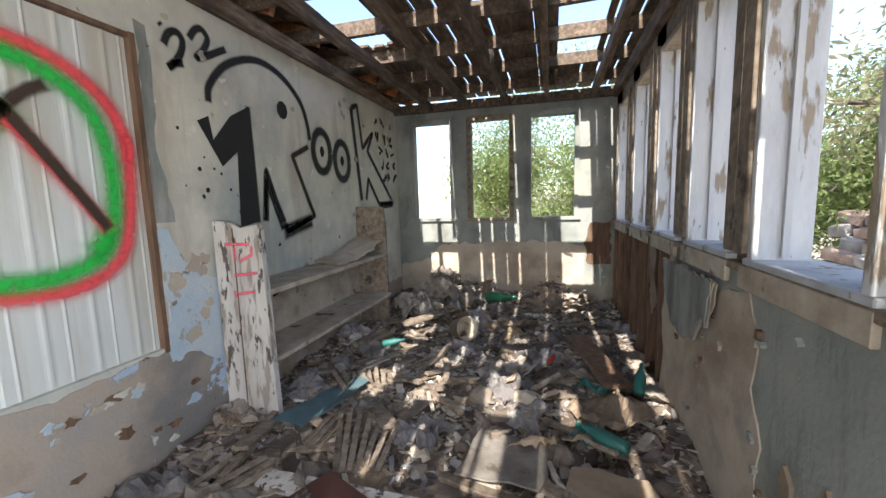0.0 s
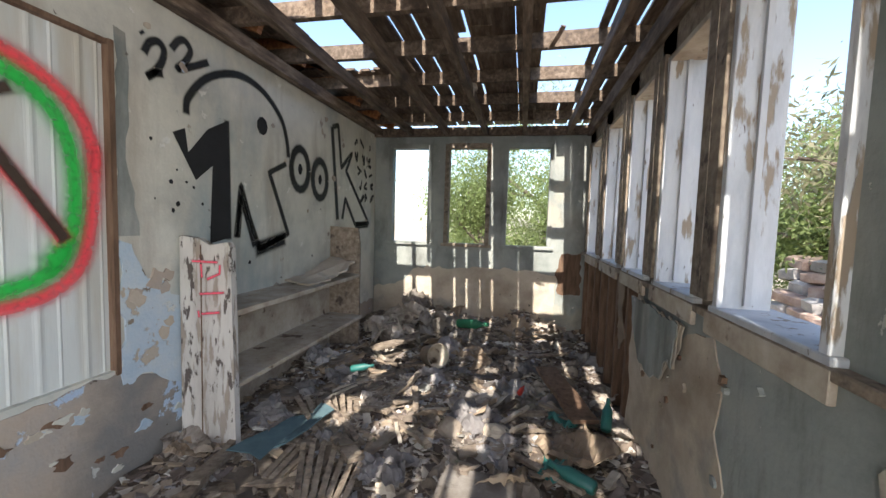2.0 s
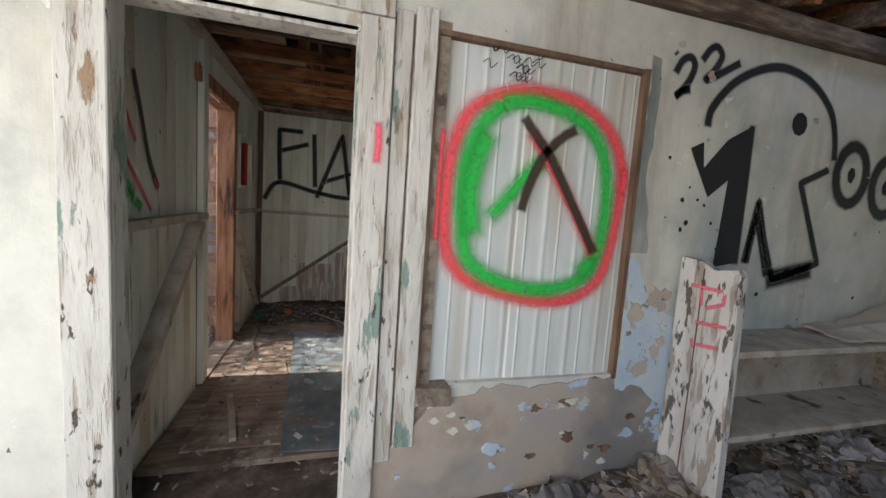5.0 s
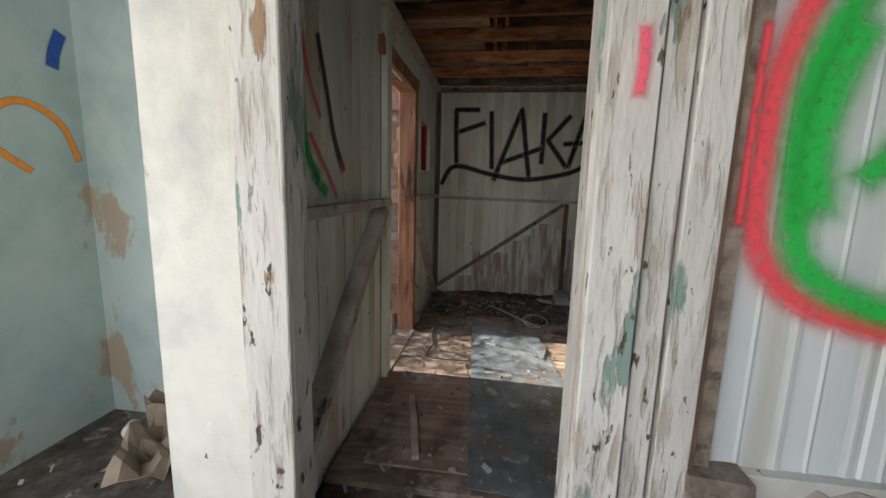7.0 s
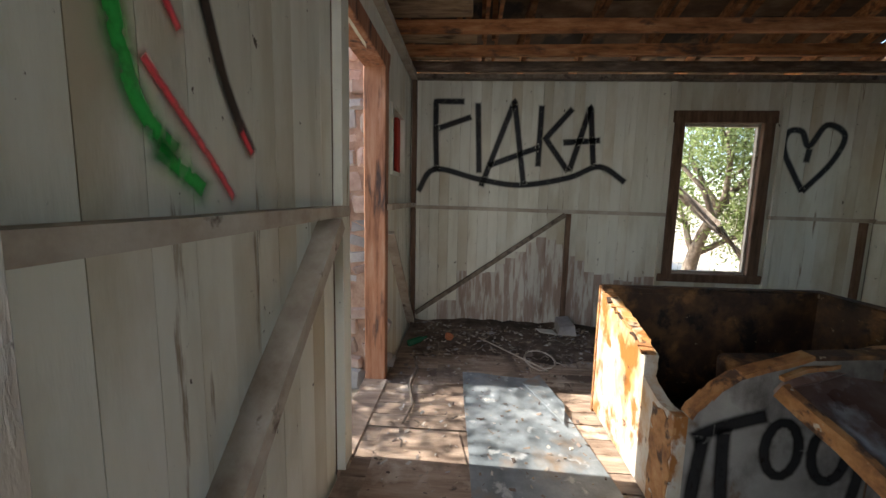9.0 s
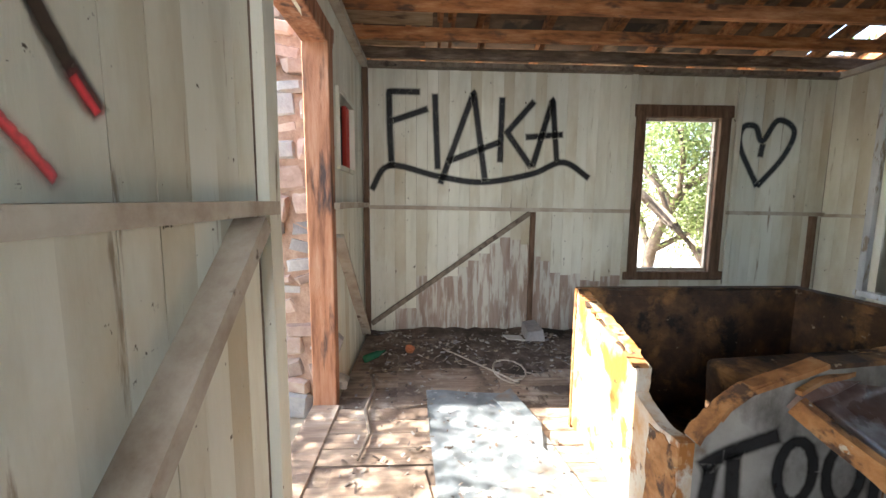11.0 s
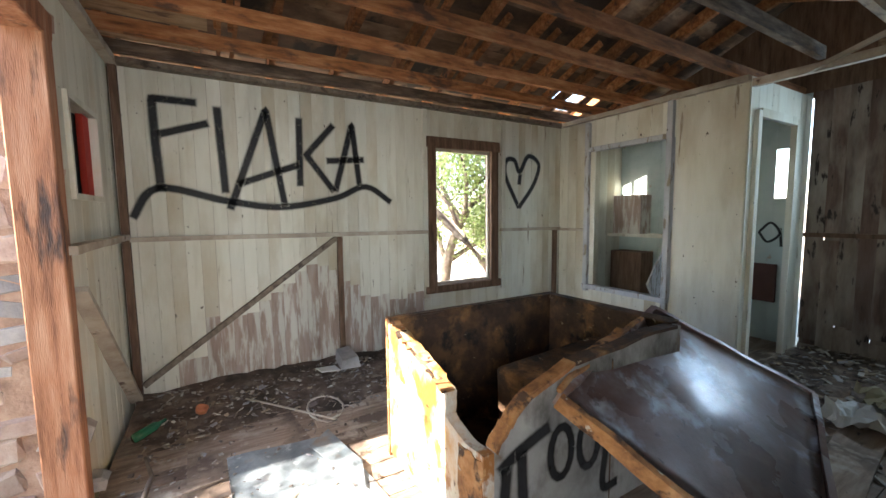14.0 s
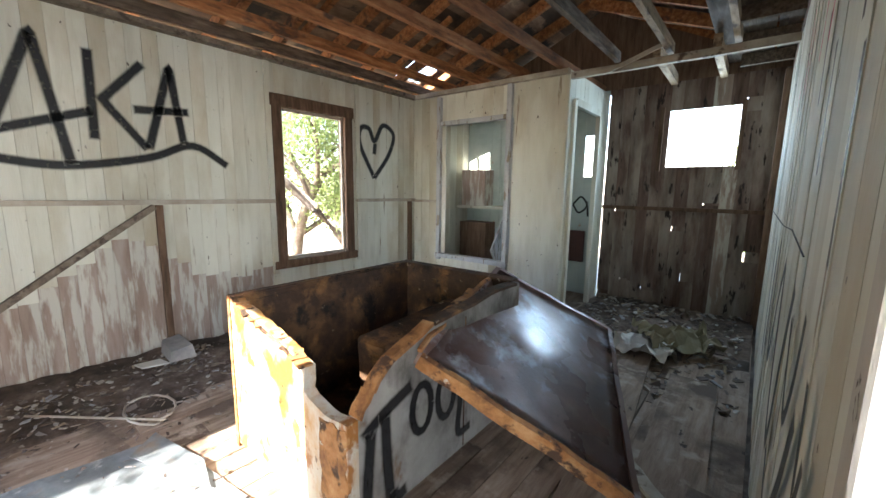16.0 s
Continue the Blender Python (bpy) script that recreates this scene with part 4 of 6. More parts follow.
stroke("graffiti", [(3.01, 1.20), (3.06, 1.56), (3.14, 1.35), (3.25, 1.12), (3.60, 1.22), (3.36, 1.68), (3.58, 1.78)], 0.06, onw, M["sp_black"], wall_mid, False)
stroke("graffiti", [(3.18, 1.11), (3.58, 1.19)], 0.15, onw, M["sp_black"], wall_mid, False)
stroke("graffiti", [(3.03, 1.2), (3.06, 1.48), (3.20, 1.13)], 0.06, onw, M["sp_black"], wall_mid, False)
for c, r in (((3.77, 1.76), (0.13, 0.17)), ((4.10, 1.71), (0.13, 0.17))):
    ring = [(c[0] + r[0] * math.cos(k * math.pi / 8), c[1] + r[1] * math.sin(k * math.pi / 8)) for k in range(17)]
    stroke("graffiti", ring, 0.10, onw, M["sp_black"], wall_mid, False)
    fill("graffiti", [(c[0] + 0.035 * math.cos(k), c[1] + 0.05 * math.sin(k)) for k in range(6)], onw, M["black_spray"], wall_mid)
stroke("graffiti", [(4.32, 2.26), (4.46, 1.33)], 0.09, onw, M["sp_black"], wall_mid, False)
stroke("graffiti", [(4.32, 2.24), (4.45, 2.29), (4.53, 1.88), (4.78, 2.07), (4.64, 1.86), (5.28, 1.31), (4.88, 1.30), (4.63, 1.57), (4.56, 1.34)], 0.07, onw, M["sp_black"], wall_mid, False)
stroke("graffiti", [(4.88, 1.28), (5.28, 1.30)], 0.11, onw, M["sp_black"], wall_mid, False)
for i in range(15):
    a, b = 4.82 + 0.17 * (i % 3) + 0.04 * (i // 3), 2.20 - 0.15 * (i // 3)
    q = [(a + rnd.uniform(0, 0.15), b + rnd.uniform(-0.06, 0.06)) for _ in range(rnd.choice((3, 4, 5)))]
    stroke("graffiti", q, rnd.uniform(0.035, 0.06), onw, M["sp_black"], wall_mid)

# ---- roof of the long room ----
roof = tagged(empty("ceiling_long_room"), "open timber roof with bare joists and gaps in the boards", "ceiling", kind="structure")
for x in (-1.05, -0.66, -0.21, 0.25, 0.70, 1.19):
    part("joist", beam((x, YS, 2.455), (x, YN + 0.02, 2.435), 0.05, 0.085, segs=10, wob=0.004), M["wood_roof"], roof)
for y in (-1.2, -0.6, 0.0, 0.6, 1.17, 1.75, 2.32, 2.9, 3.47, 4.05, 4.65, 5.25):
    part("purlin", beam((-1.6, y, 2.55), (XE + 0.3, y, 2.56), 0.045, 0.10, wob=0.004), M["wood_roof"], roof)
part("wall_plate", beam((XW + 0.03, YS, 2.46), (XW + 0.03, YN, 2.46), 0.07, 0.09, segs=8), M["wood_roof"], roof)
part("wall_plate", beam((XE + 0.02, YS, 2.44), (XE + 0.02, YN, 2.44), 0.09, 0.12, segs=8), M["wood_roof"], roof)
part("wall_plate", beam((-1.15, YN - 0.02, 2.44), (XE, YN - 0.02, 2.44), 0.07, 0.10, segs=8), M["wood_roof"], roof)
# openings in the boards: x0, x1, y0, y1
HOLES = [(0.78, 0.98, 2.05, 2.62), (0.80, 1.14, 2.91, 4.95), (-0.80, -0.50, 2.75, 3.95), (0.31, 0.48, -0.03, 0.47), (0.34, 0.47, 0.68, 1.25), (0.35, 0.45, -0.60, -0.10), (-0.56, -0.37, 0.08, 0.55), (-0.20, 0.02, 0.05, 0.68), (-0.68, -0.42, 0.80, 1.60), (0.70, 0.81, -0.05, 0.40), (-0.45, -0.38, 2.5, 2.9), (-0.70, -0.45, 3.05, 3.55), (-1.3, -0.8, 3.3, 3.9), (0.24, 0.32, 3.4, 3.75), (1.22, 1.30, 0.2, 1.6)]
x = -1.75
while x < XE + 0.35:
    w = rnd.uniform(0.13, 0.17)
    gap = rnd.choice((-0.004, -0.002, 0.003, 0.007, 0.013, 0.022))
    joints = [(c, c + 0.006) for c in (0.3 + rnd.uniform(0, 2), 2.6 + rnd.uniform(0, 2.5))]
    edges = sorted({x, x + w - gap, *[c for h in HOLES for c in h[:2] if x + 0.015 < c < x + w - gap - 0.015]})
    for x0, x1 in zip(edges, edges[1:]):
        holes = [(h[2] + rnd.uniform(-0.04, 0.04), h[3] + rnd.uniform(-0.04, 0.04)) for h in HOLES if h[0] < (x0 + x1) / 2 < h[1]]
        for a, b in spans(YS - 0.3, YN + 0.35, holes + joints):
            part("roof_board", beam(((x0 + x1) / 2, a, 2.618), ((x0 + x1) / 2, b, 2.618), x1 - x0 + (0.0006 if len(edges) > 2 else 0), 0.02, segs=8, wob=0.0 if len(edges) > 2 else 0.002), M["wood_roof"], roof)
    x += w
for nm in range(9):
    x, y = rnd.uniform(-1, 1.2), rnd.uniform(2.2, 5.2)
    part("splinter", beam((x, y, 2.58), (x + rnd.uniform(-0.1, 0.1), y + rnd.uniform(0.1, 0.3), 2.5), 0.03, 0.012, segs=3), M["wood_roof"], roof)
lampholder = tagged(empty("ceiling_lamp_holder"), "old porcelain lamp holder without a bulb", "lamp holder")
bm = bmesh.new()
tube(bm, [(0.25, 4.05, 2.50), (0.25, 4.05, 2.46), (0.25, 4.05, 2.45), (0.25, 4.05, 2.41), (0.25, 4.05, 2.40)], [0.05, 0.06, 0.035, 0.03, 0.022], 14)
part("socket", bm, M["rail_tan"], lampholder)
# floor of the long room: uneven packed rubbish
bm = bmesh.new()
nx, ny = 52, 120
g = [[None] * (ny + 1) for _ in range(nx + 1)]
for i in range(nx + 1):
    for j in range(ny + 1):
        x, y = -2.0 + (XE + 0.12 + 2.0) * i / nx, YS + (YN + 0.02 - YS) * j / ny
        k = max(0, min(1, (y - 1.2) / 1.5))
        h = 0.02 + k * (0.07 + 0.09 * noise.noise(Vector((x * 1.7, y * 1.5, 3))) + 0.05 * noise.noise(Vector((x * 6, y * 6, 1))))
        h += 0.16 * max(0, (y - 4.4)) * (0.7 + noise.noise(Vector((x * 2, 0, 9))))
        g[i][j] = bm.verts.new((x, y, max(-0.02, h) if x > XW else -0.01))
for i in range(nx):
    for j in range(ny):
        if not (g[i + 1][j].co.x < XB and g[i][j].co.y > -0.25):
            bm.faces.new((g[i][j], g[i + 1][j], g[i + 1][j + 1], g[i][j + 1]))
floor_a = tagged(part("floor_long_room", bm, M["debris"], smooth=True), "floor buried under packed brown rubbish and dust", "floor", kind="structure")


def floor_h(x, y):
    k = max(0, min(1, (y - 1.2) / 1.5))
    h = 0.02 + k * (0.07 + 0.09 * noise.noise(Vector((x * 1.7, y * 1.5, 3))) + 0.05 * noise.noise(Vector((x * 6, y * 6, 1))))
    h += 0.16 * max(0, (y - 4.4)) * (0.7 + noise.noise(Vector((x * 2, 0, 9))))
    return max(-0.02, h)


# ---- bookshelf ----
shelf = tagged(empty("bookshelf", (0, 0, 0)), "weathered built-in bookshelf with flaking white side board", "bookshelf")
part("side_board", slab([(-1.12, -0.02), (-0.77, 0.0), (-0.80, 1.18), (-0.82, 1.21), (-0.93, 1.19), (-1.0, 1.225), (-1.12, 1.235)], 2.56, 2.60, "y"), M["post_white"], shelf, "peeling white side board with pink paint marks")
part("groove", boxm(-0.985, -0.98, 2.556, 2.561, 0.0, 1.19), M["wood_brown"], shelf)
part("side_board", slab([(-1.13, 0.0), (-0.82, 0.0), (-0.82, 1.10), (-0.84, 1.27), (-1.13, 1.28)], 4.30, 4.33, "y"), M["wood_grey"], shelf)
for z, s in ((0.80, 0.80), (0.395, 0.78), (0.03, 0.76)):
    part("shelf_board", boxm(-1.135, -s, 2.60, 4.30, z, z + 0.028, wob=0.006, bevel=0.003), M["rail_tan"], shelf)
part("back_panel", boxm(-1.138, -1.128, 2.60, 4.30, 0.0, 0.80), M["rail_tan"], shelf)
for c, r in (((3.05, 0.72), 0.06), ((3.0, 0.34), 0.08)):
    fill("hole", [(c[0] + r * rnd.uniform(0.7, 1.2) * math.cos(k), c[1] + r * rnd.uniform(0.6, 1.1) * math.sin(k)) for k in [j * 0.8 for j in range(8)]], lambda a, b: (-1.125, a, b), M["black_spray"], shelf)
onpost = lambda a, b: (a, 2.553, b)
for pts in ([(-1.05, 1.10), (-0.86, 1.10)], [(-0.98, 1.10), (-0.97, 1.0)], [(-0.86, 1.10), (-0.86, 1.04), (-0.95, 1.0)], [(-1.0, 0.92), (-0.82, 0.94)], [(-0.99, 0.81), (-0.85, 0.83)], [(-1.0, 0.84), (-0.99, 0.78)]):
    stroke("paint_mark", pts, 0.035, onpost, M["sp_pink"], shelf, False)
slabs = tagged(empty("fallen_plaster"), "curled slab of fallen plaster lying on the shelf", "plaster")
bm = bmesh.new()
for i in range(3):
    bm2 = slab(ragged([(-1.10, 3.5), (-0.86, 3.45), (-0.82, 4.2), (-1.1, 4.25), (-1.10, 3.5)], 0.08, 0.03)[:-1], 0.833 + 0.03 * i, 0.848 + 0.03 * i, "z") if i == 0 else None
    if bm2:
        for v in bm2.verts:
            v.co.z += 0.30 * max(0, (v.co.y - 3.6)) ** 2 + 0.1 * max(0, -0.95 - v.co.x)
        part("slab", bm2, M["plaster_cream"], slabs)
bm.free()

# ---- boarded room: walls ----
WB = (2.47, 3.18, 0.62, 2.06)      # window in the far wall
wall_w = tagged(empty("wall_far_west"), "off-white vertical board wall with black spray writing", "wall", kind="structure")
tagged(wall("wall_sheathing", "x", XF - 0.09, XF - 0.05, -0.3, 5.55, -0.1, 2.5, [WB], "wood_brown"), "brown outer sheathing of the board wall", "wall")


def flaka_pick(a, s):
    """Boards whose paint is gone near the foot of the wall."""
    top = 0.55 + 0.40 * math.exp(-((a - 1.25) / 0.35) ** 2) if 0.35 < a < 2.3 else 0.25
    top += rnd.uniform(-0.035, 0.035)
    if s[0] < 0.1 and 0.2 < a < 2.35:
        return [(s[0], top, "board_bare"), (top, s[1], "board_white")]
    return "board_white"


boarded(wall_w, "x", XF, -0.018, -0.12, 4.28, -0.05, 2.46, [WB], 0.098, pick=flaka_pick)
wall_d = tagged(empty("wall_door_side"), "off-white vertical board wall with braces and a doorway", "wall", kind="structure")
DB = (-3.56, -2.60, -0.2, 2.14)
part("sheathing", boxm(-2.60, -1.96, YB - 0.10, YB - 0.07, -0.1, 2.5), M["wood_brown"], wall_d)
part("sheathing", boxm(-4.95, -3.60, YB - 0.10, YB - 0.07, -0.1, 2.5), M["wood_brown"], wall_d)
part("sheathing", boxm(-3.60, -2.60, YB - 0.10, YB - 0.07, 2.22, 2.5), M["wood_brown"], wall_d)
part("sheathing", boxm(-1.96, -1.19, YB - 0.10, YB - 0.03, -0.1, 2.5), M["plaster_mint"], wall_d)
SQ = (-4.36, -3.86, 1.50, 1.96)
boarded(wall_d, "y", YB, -0.018, -4.87, XB, -0.05, 2.46, [DB, SQ], 0.125)
wall_n = tagged(empty("wall_closet_front"), "off-white vertical board wall of the corner closet", "wall", kind="structure")
PW = (-4.40, -3.50, 0.53, 2.08)
boarded(wall_n, "y", 4.28, 0.018, XF, -2.84, -0.05, 2.46, [PW], 0.13)
part("panel", boxm(-3.42, -2.85, 4.272, 4.279, 0.0, 2.42), M["board_white"], wall_n)
wall_cs = tagged(empty("wall_closet_side"), "closet side wall with a narrow door opening", "wall", kind="structure")
boarded(wall_cs, "x", -2.84, -0.018, 4.30, 5.5, -0.05, 2.46, [(4.42, 5.12, -0.1, 2.15)], 0.12)
part("casing", boxm(-2.86, -2.81, 4.36, 4.42, 0, 2.2), M["board_white"], wall_cs)
part("casing", boxm(-2.86, -2.81, 5.12, 5.18, 0, 2.2), M["board_white"], wall_cs)
part("head_casing", boxm(-2.86, -2.81, 4.42, 5.12, 2.15, 2.22), M["board_white"], wall_cs)
wall_cb = tagged(empty("wall_closet_back"), "pale mint board wall inside the closet", "wall", kind="structure")
boarded(wall_cb, "y", 5.50, 0.018, -4.9, -2.84, -0.05, 2.5, [(-3.1, -3.0, 1.5, 2.0)], 0.15, mat="plaster_mint")
boarded(wall_cb, "x", XF, -0.018, 4.30, 5.5, -0.05, 2.5, [], 0.15, mat="board_white")
for pts in ([(-3.35, 0.98), (-3.33, 1.32)], [(-3.2, 1.15), (-3.1, 1.25), (-3.02, 1.14), (-3.12, 1.05), (-3.2, 1.15)], [(-3.02, 1.2), (-3.0, 1.0)]):
    stroke("graffiti", pts, 0.035, lambda a, b: (a, 5.493, b), M["sp_black"], wall_cb)
wall_br = tagged(empty("wall_brown_end"), "dark brown bare board end wall with a small square window", "wall", kind="structure")
SW = (-2.24, -1.56, 1.60, 2.20)
x = -2.82
while x < XB - 0.02:
    w = min(rnd.uniform(0.11, 0.15), XB - x)
    for a, b in spans(-0.05, 2.5, [(SW[2], SW[3])] if SW[0] < x + w / 2 < SW[1] else []):
        kind, x0 = "board_brown" if rnd.random() < 0.85 else "board_bare", x + rnd.choice((-0.003, -0.002, 0.001))
        c = rnd.uniform(a + 0.1, b - 0.1) if b - a > 0.5 and rnd.random() < 0.7 else b
        piece("board", kind, wall_br, x0, x + w + 0.001, 5.50, 5.52, a, c)
        if c < b:
            d = min(b, c + rnd.uniform(0.02, 0.14))
            piece("board", kind, wall_br, x0 + rnd.uniform(0.008, 0.022), x + w + 0.001, 5.50, 5.52, c, d)
            if d < b:
                piece("board", kind, wall_br, x0, x + w + 0.001, 5.50, 5.52, d, b)
    x += w
part("rail", boxm(-2.82, XB, 5.44, 5.498, 1.12, 1.16), M["wood_brown"], wall_br)
for g in ((-2.28, -2.24, 1.56, 2.24), (-1.56, -1.52, 1.56, 2.24)):
    part("window_frame", boxm(g[0], g[1], 5.47, 5.53, g[2], g[3]), M["wood_brown"], wall_br)
wall_be = tagged(empty("wall_board_east"), "vertical boards with black drips and sprayed marks", "wall", kind="structure")
boarded(wall_be, "x", XB, 0.018, 1.02, 5.5, -0.05, 2.46, [], 0.12)
bm = bmesh.new()
tube(bm, [(XB - 0.012, 1.65, 1.20), (XB - 0.014, 2.1, 1.225), (XB - 0.016, 2.6, 1.205), (XB - 0.03, 2.95, 1.225), (XB - 0.03, 3.9, 1.22)], [0.002] * 5, 6)
part("wire", bm, M["black_spray"], wall_be, "black cable tacked along the boards")
for a in (5.3,):
    part("stud", boxm(XB - 0.05, XB, a, a + 0.055, 0, 2.44, wob=0.003), M["wood_brown"], wall_be)
onbe = lambda a, b: (XB - 0.010, a, b)
for pts, w in (([(2.70, 1.15), (2.62, 0.80), (2.45, 0.70), (2.35, 0.95), (2.20, 1.12)], 0.07), ([(2.2, 1.10), (2.1, 0.75), (1.95, 0.6), (1.85, 0.9), (1.75, 1.12)], 0.08), ([(1.72, 1.05), (1.60, 0.85), (1.50, 0.95), (1.45, 1.12)], 0.05), ([(1.9, 0.62), (1.7, 0.5), (1.5, 0.72), (1.38, 0.95)], 0.07), ([(2.9, 1.1), (2.85, 0.6)], 0.10), ([(3.2, 1.12), (3.1, 0.7), (3.0, 0.5)], 0.09), ([(1.30, 1.05), (1.27, 0.85), (1.22, 0.95)], 0.04)):
    stroke("graffiti", pts, w, onbe, M["sp_black"], wall_be)
for i in range(26):
    a, b = rnd.uniform(1.3, 4.6), rnd.uniform(1.3, 2.3) if i < 18 else rnd.uniform(0.5, 1.1)
    stroke("drip", [(a, b), (a + rnd.uniform(-0.01, 0.01), b - rnd.uniform(0.08, 0.4))], rnd.uniform(0.012, 0.04), lambda p, q: (XB - 0.0085, p, q), M["sp_dark"], wall_be, False)
for i in range(5):
    a = rnd.uniform(1.6, 3)
    stroke("graffiti", [(a, 2.0 + rnd.uniform(-0.2, 0.2)), (a + 0.1, 1.7)], 0.05, onbe, M["sp_pink"], wall_be, False)


# rails, studs, braces
def timber(p, q, w, h, mat, parent, up=(0, 0, 1), name="rail"):
    return part(name, beam(p, q, w, h, up=up, wob=0.002), M[mat], parent)


timber((XF + 0.025, -0.10, 1.215), (XF + 0.025, 2.36, 1.195), 0.05, 0.035, "rail_tan", wall_w)
timber((XF + 0.025, 3.32, 1.19), (XF + 0.025, 4.26, 1.18), 0.05, 0.035, "rail_tan", wall_w)
timber((XF + 0.02, 1.45, 0.0), (XF + 0.02, 1.45, 1.18), 0.045, 0.035, "wood_brown", wall_w, (1, 0, 0), "stud")
timber((XF + 0.025, -0.085, 0.0), (XF + 0.025, -0.085, 2.44), 0.045, 0.05, "wood_brown", wall_w, (1, 0, 0), "stud")
timber((XF + 0.02, 4.18, 0.0), (XF + 0.02, 4.18, 1.16), 0.05, 0.04, "wood_brown", wall_w, (1, 0, 0), "stud")
timber((XF + 0.022, -0.05, 0.12), (XF + 0.022, 1.42, 1.17), 0.04, 0.05, "wood_grey", wall_w, (1, 0, 0), "brace")
timber((XF + 0.01, 2.35, 0.5), (XF + 0.01, 2.35, 2.44), 0.05, 0.02, "board_white", wall_w, (1, 0, 0), "stud")
timber((XF + 0.01, 3.36, 0.5), (XF + 0.01, 3.36, 2.44), 0.05, 0.02, "board_white", wall_w, (1, 0, 0), "stud")
timber((XF + 0.04, -0.12, 2.455), (XF + 0.04, 4.28, 2.445), 0.09, 0.04, "wood_grey", wall_w, name="wall_plate")
timber((-2.62, YB + 0.035, 1.235), (-1.26, YB + 0.035, 1.225), 0.07, 0.045, "rail_tan", wall_d)
timber((-2.46, YB + 0.03, 1.19), (-1.36, YB + 0.03, 0.26), 0.055, 0.12, "rail_tan", wall_d, (0, 1, 0), "brace")
timber((-2.66, YB + 0.02, 0.0), (-2.66, YB + 0.02, 2.44), 0.10, 0.04, "board_white", wall_d, (0, 1, 0), "stud")
timber((-3.60, YB + 0.03, 1.235), (-4.83, YB + 0.03, 1.235), 0.06, 0.04, "rail_tan", wall_d)
timber((-3.66, YB + 0.02, 1.05), (-4.75, YB + 0.02, 0.05), 0.03, 0.10, "rail_tan", wall_d, (0, 1, 0), "brace")
timber((-4.86, YB + 0.03, 2.45), (-1.3, YB + 0.03, 2.45), 0.06, 0.05, "rail_tan", wall_d, name="wall_plate")
timber((-4.8, 4.24, 2.44), (-2.84, 4.24, 2.44), 0.06, 0.045, "rail_tan", wall_n, name="wall_plate")
timber((-4.83, 4.26, 1.17), (-4.45, 4.26, 1.17), 0.03, 0.03, "rail_tan", wall_n)
for pts, nm in (((-4.455, -4.40, 0.45, 2.40), "post"), ((-3.50, -3.445, 0.30, 2.42), "post")):
    part(nm, boxm(pts[0], pts[1], 4.235, 4.31, pts[2], pts[3], bevel=0.004), M["frame_white"], wall_n)
part("window_head", boxm(-4.40, -3.50, 4.24, 4.31, 2.07, 2.12, bevel=0.004), M["frame_white"], wall_n)
part("window_sill", boxm(-4.46, -3.44, 4.22, 4.33, 0.48, 0.53, bevel=0.004), M["frame_white"], wall_n)

# writing
onf = lambda a, b: (XF + 0.0055, a, b)
for pts, cv in (([(0.14, 1.56), (0.125, 1.9), (0.12, 2.24), (0.41, 2.24)], 0), ([(0.13, 1.98), (0.48, 2.10)], 0), ([(0.53, 2.24), (0.56, 1.55)], 0), ([(0.58, 1.42), (0.88, 2.25), (1.0, 1.45)], 0), ([(0.64, 1.63), (1.14, 1.82)], 0), ([(1.14, 2.22), (1.13, 1.62)], 0), ([(1.44, 2.19), (1.19, 1.90), (1.43, 1.58)], 0), ([(1.43, 1.58), (1.60, 2.20), (1.66, 1.64)], 0), ([(1.35, 1.86), (1.72, 1.89)], 0), ([(-0.05, 1.36), (0.12, 1.59), (0.56, 1.50), (0.97, 1.45), (1.43, 1.53), (1.72, 1.64), (1.98, 1.49)], 1), ([(3.6, 1.44), (3.4, 1.80), (3.41, 1.98), (3.53, 1.99), (3.61, 1.86), (3.74, 2.05), (3.91, 1.96), (3.83, 1.72), (3.6, 1.44)], 1), ([(3.62, 1.85), (3.60, 1.70)], 0)):
    stroke("graffiti", pts, 0.078, onf, M["sp_black"], wall_w, bool(cv))
ond = lambda a, b: (a, YB + 0.0055, b)
for pts, mt in (([(-1.70, 1.95), (-1.78, 1.75), (-1.86, 1.55), (-1.97, 1.40)], "sp_dark"), ([(-1.90, 1.47), (-1.97, 1.39)], "sp_red"), ([(-1.60, 1.55), (-1.80, 1.36), (-1.88, 1.27)], "sp_red"), ([(-1.55, 1.95), (-1.62, 1.75), (-1.72, 1.6)], "sp_red"), ([(-1.52, 2.0), (-1.58, 1.5), (-1.72, 1.35)], "sp_green"), ([(-1.6, 1.40), (-1.8, 1.28)], "sp_green")):
    stroke("graffiti", pts, 0.055 if mt != "sp_green" else 0.12, ond if mt != "sp_red" else (lambda a, b: (a, YB + 0.0075, b)), M[mt], wall_d)

# window in the far wall, with wire netting
w = tagged(empty("window_13"), "brown weathered window frame with wire netting and no glass", "window", kind="structure")
for nm, g in (("jamb", (2.38, 2.47, 0.56, 2.12)), ("jamb", (3.18, 3.28, 0.56, 2.12)), ("window_head", (2.36, 3.30, 2.06, 2.17)), ("window_sill", (2.34, 3.32, 0.54, 0.62))):
    part(nm, boxm(XF - 0.06, XF + 0.03, *g, bevel=0.005, wob=0.003), M["wood_brown"], w)
for nm, g in (("sash", (2.47, 2.495, 0.62, 2.06)), ("sash", (3.155, 3.18, 0.62, 2.06)), ("sash", (2.495, 3.155, 2.03, 2.06)), ("sash", (2.495, 3.155, 0.62, 0.65))):
    part(nm, boxm(XF - 0.045, XF - 0.015, *g), M["rail_tan"], w)
bm = bmesh.new()
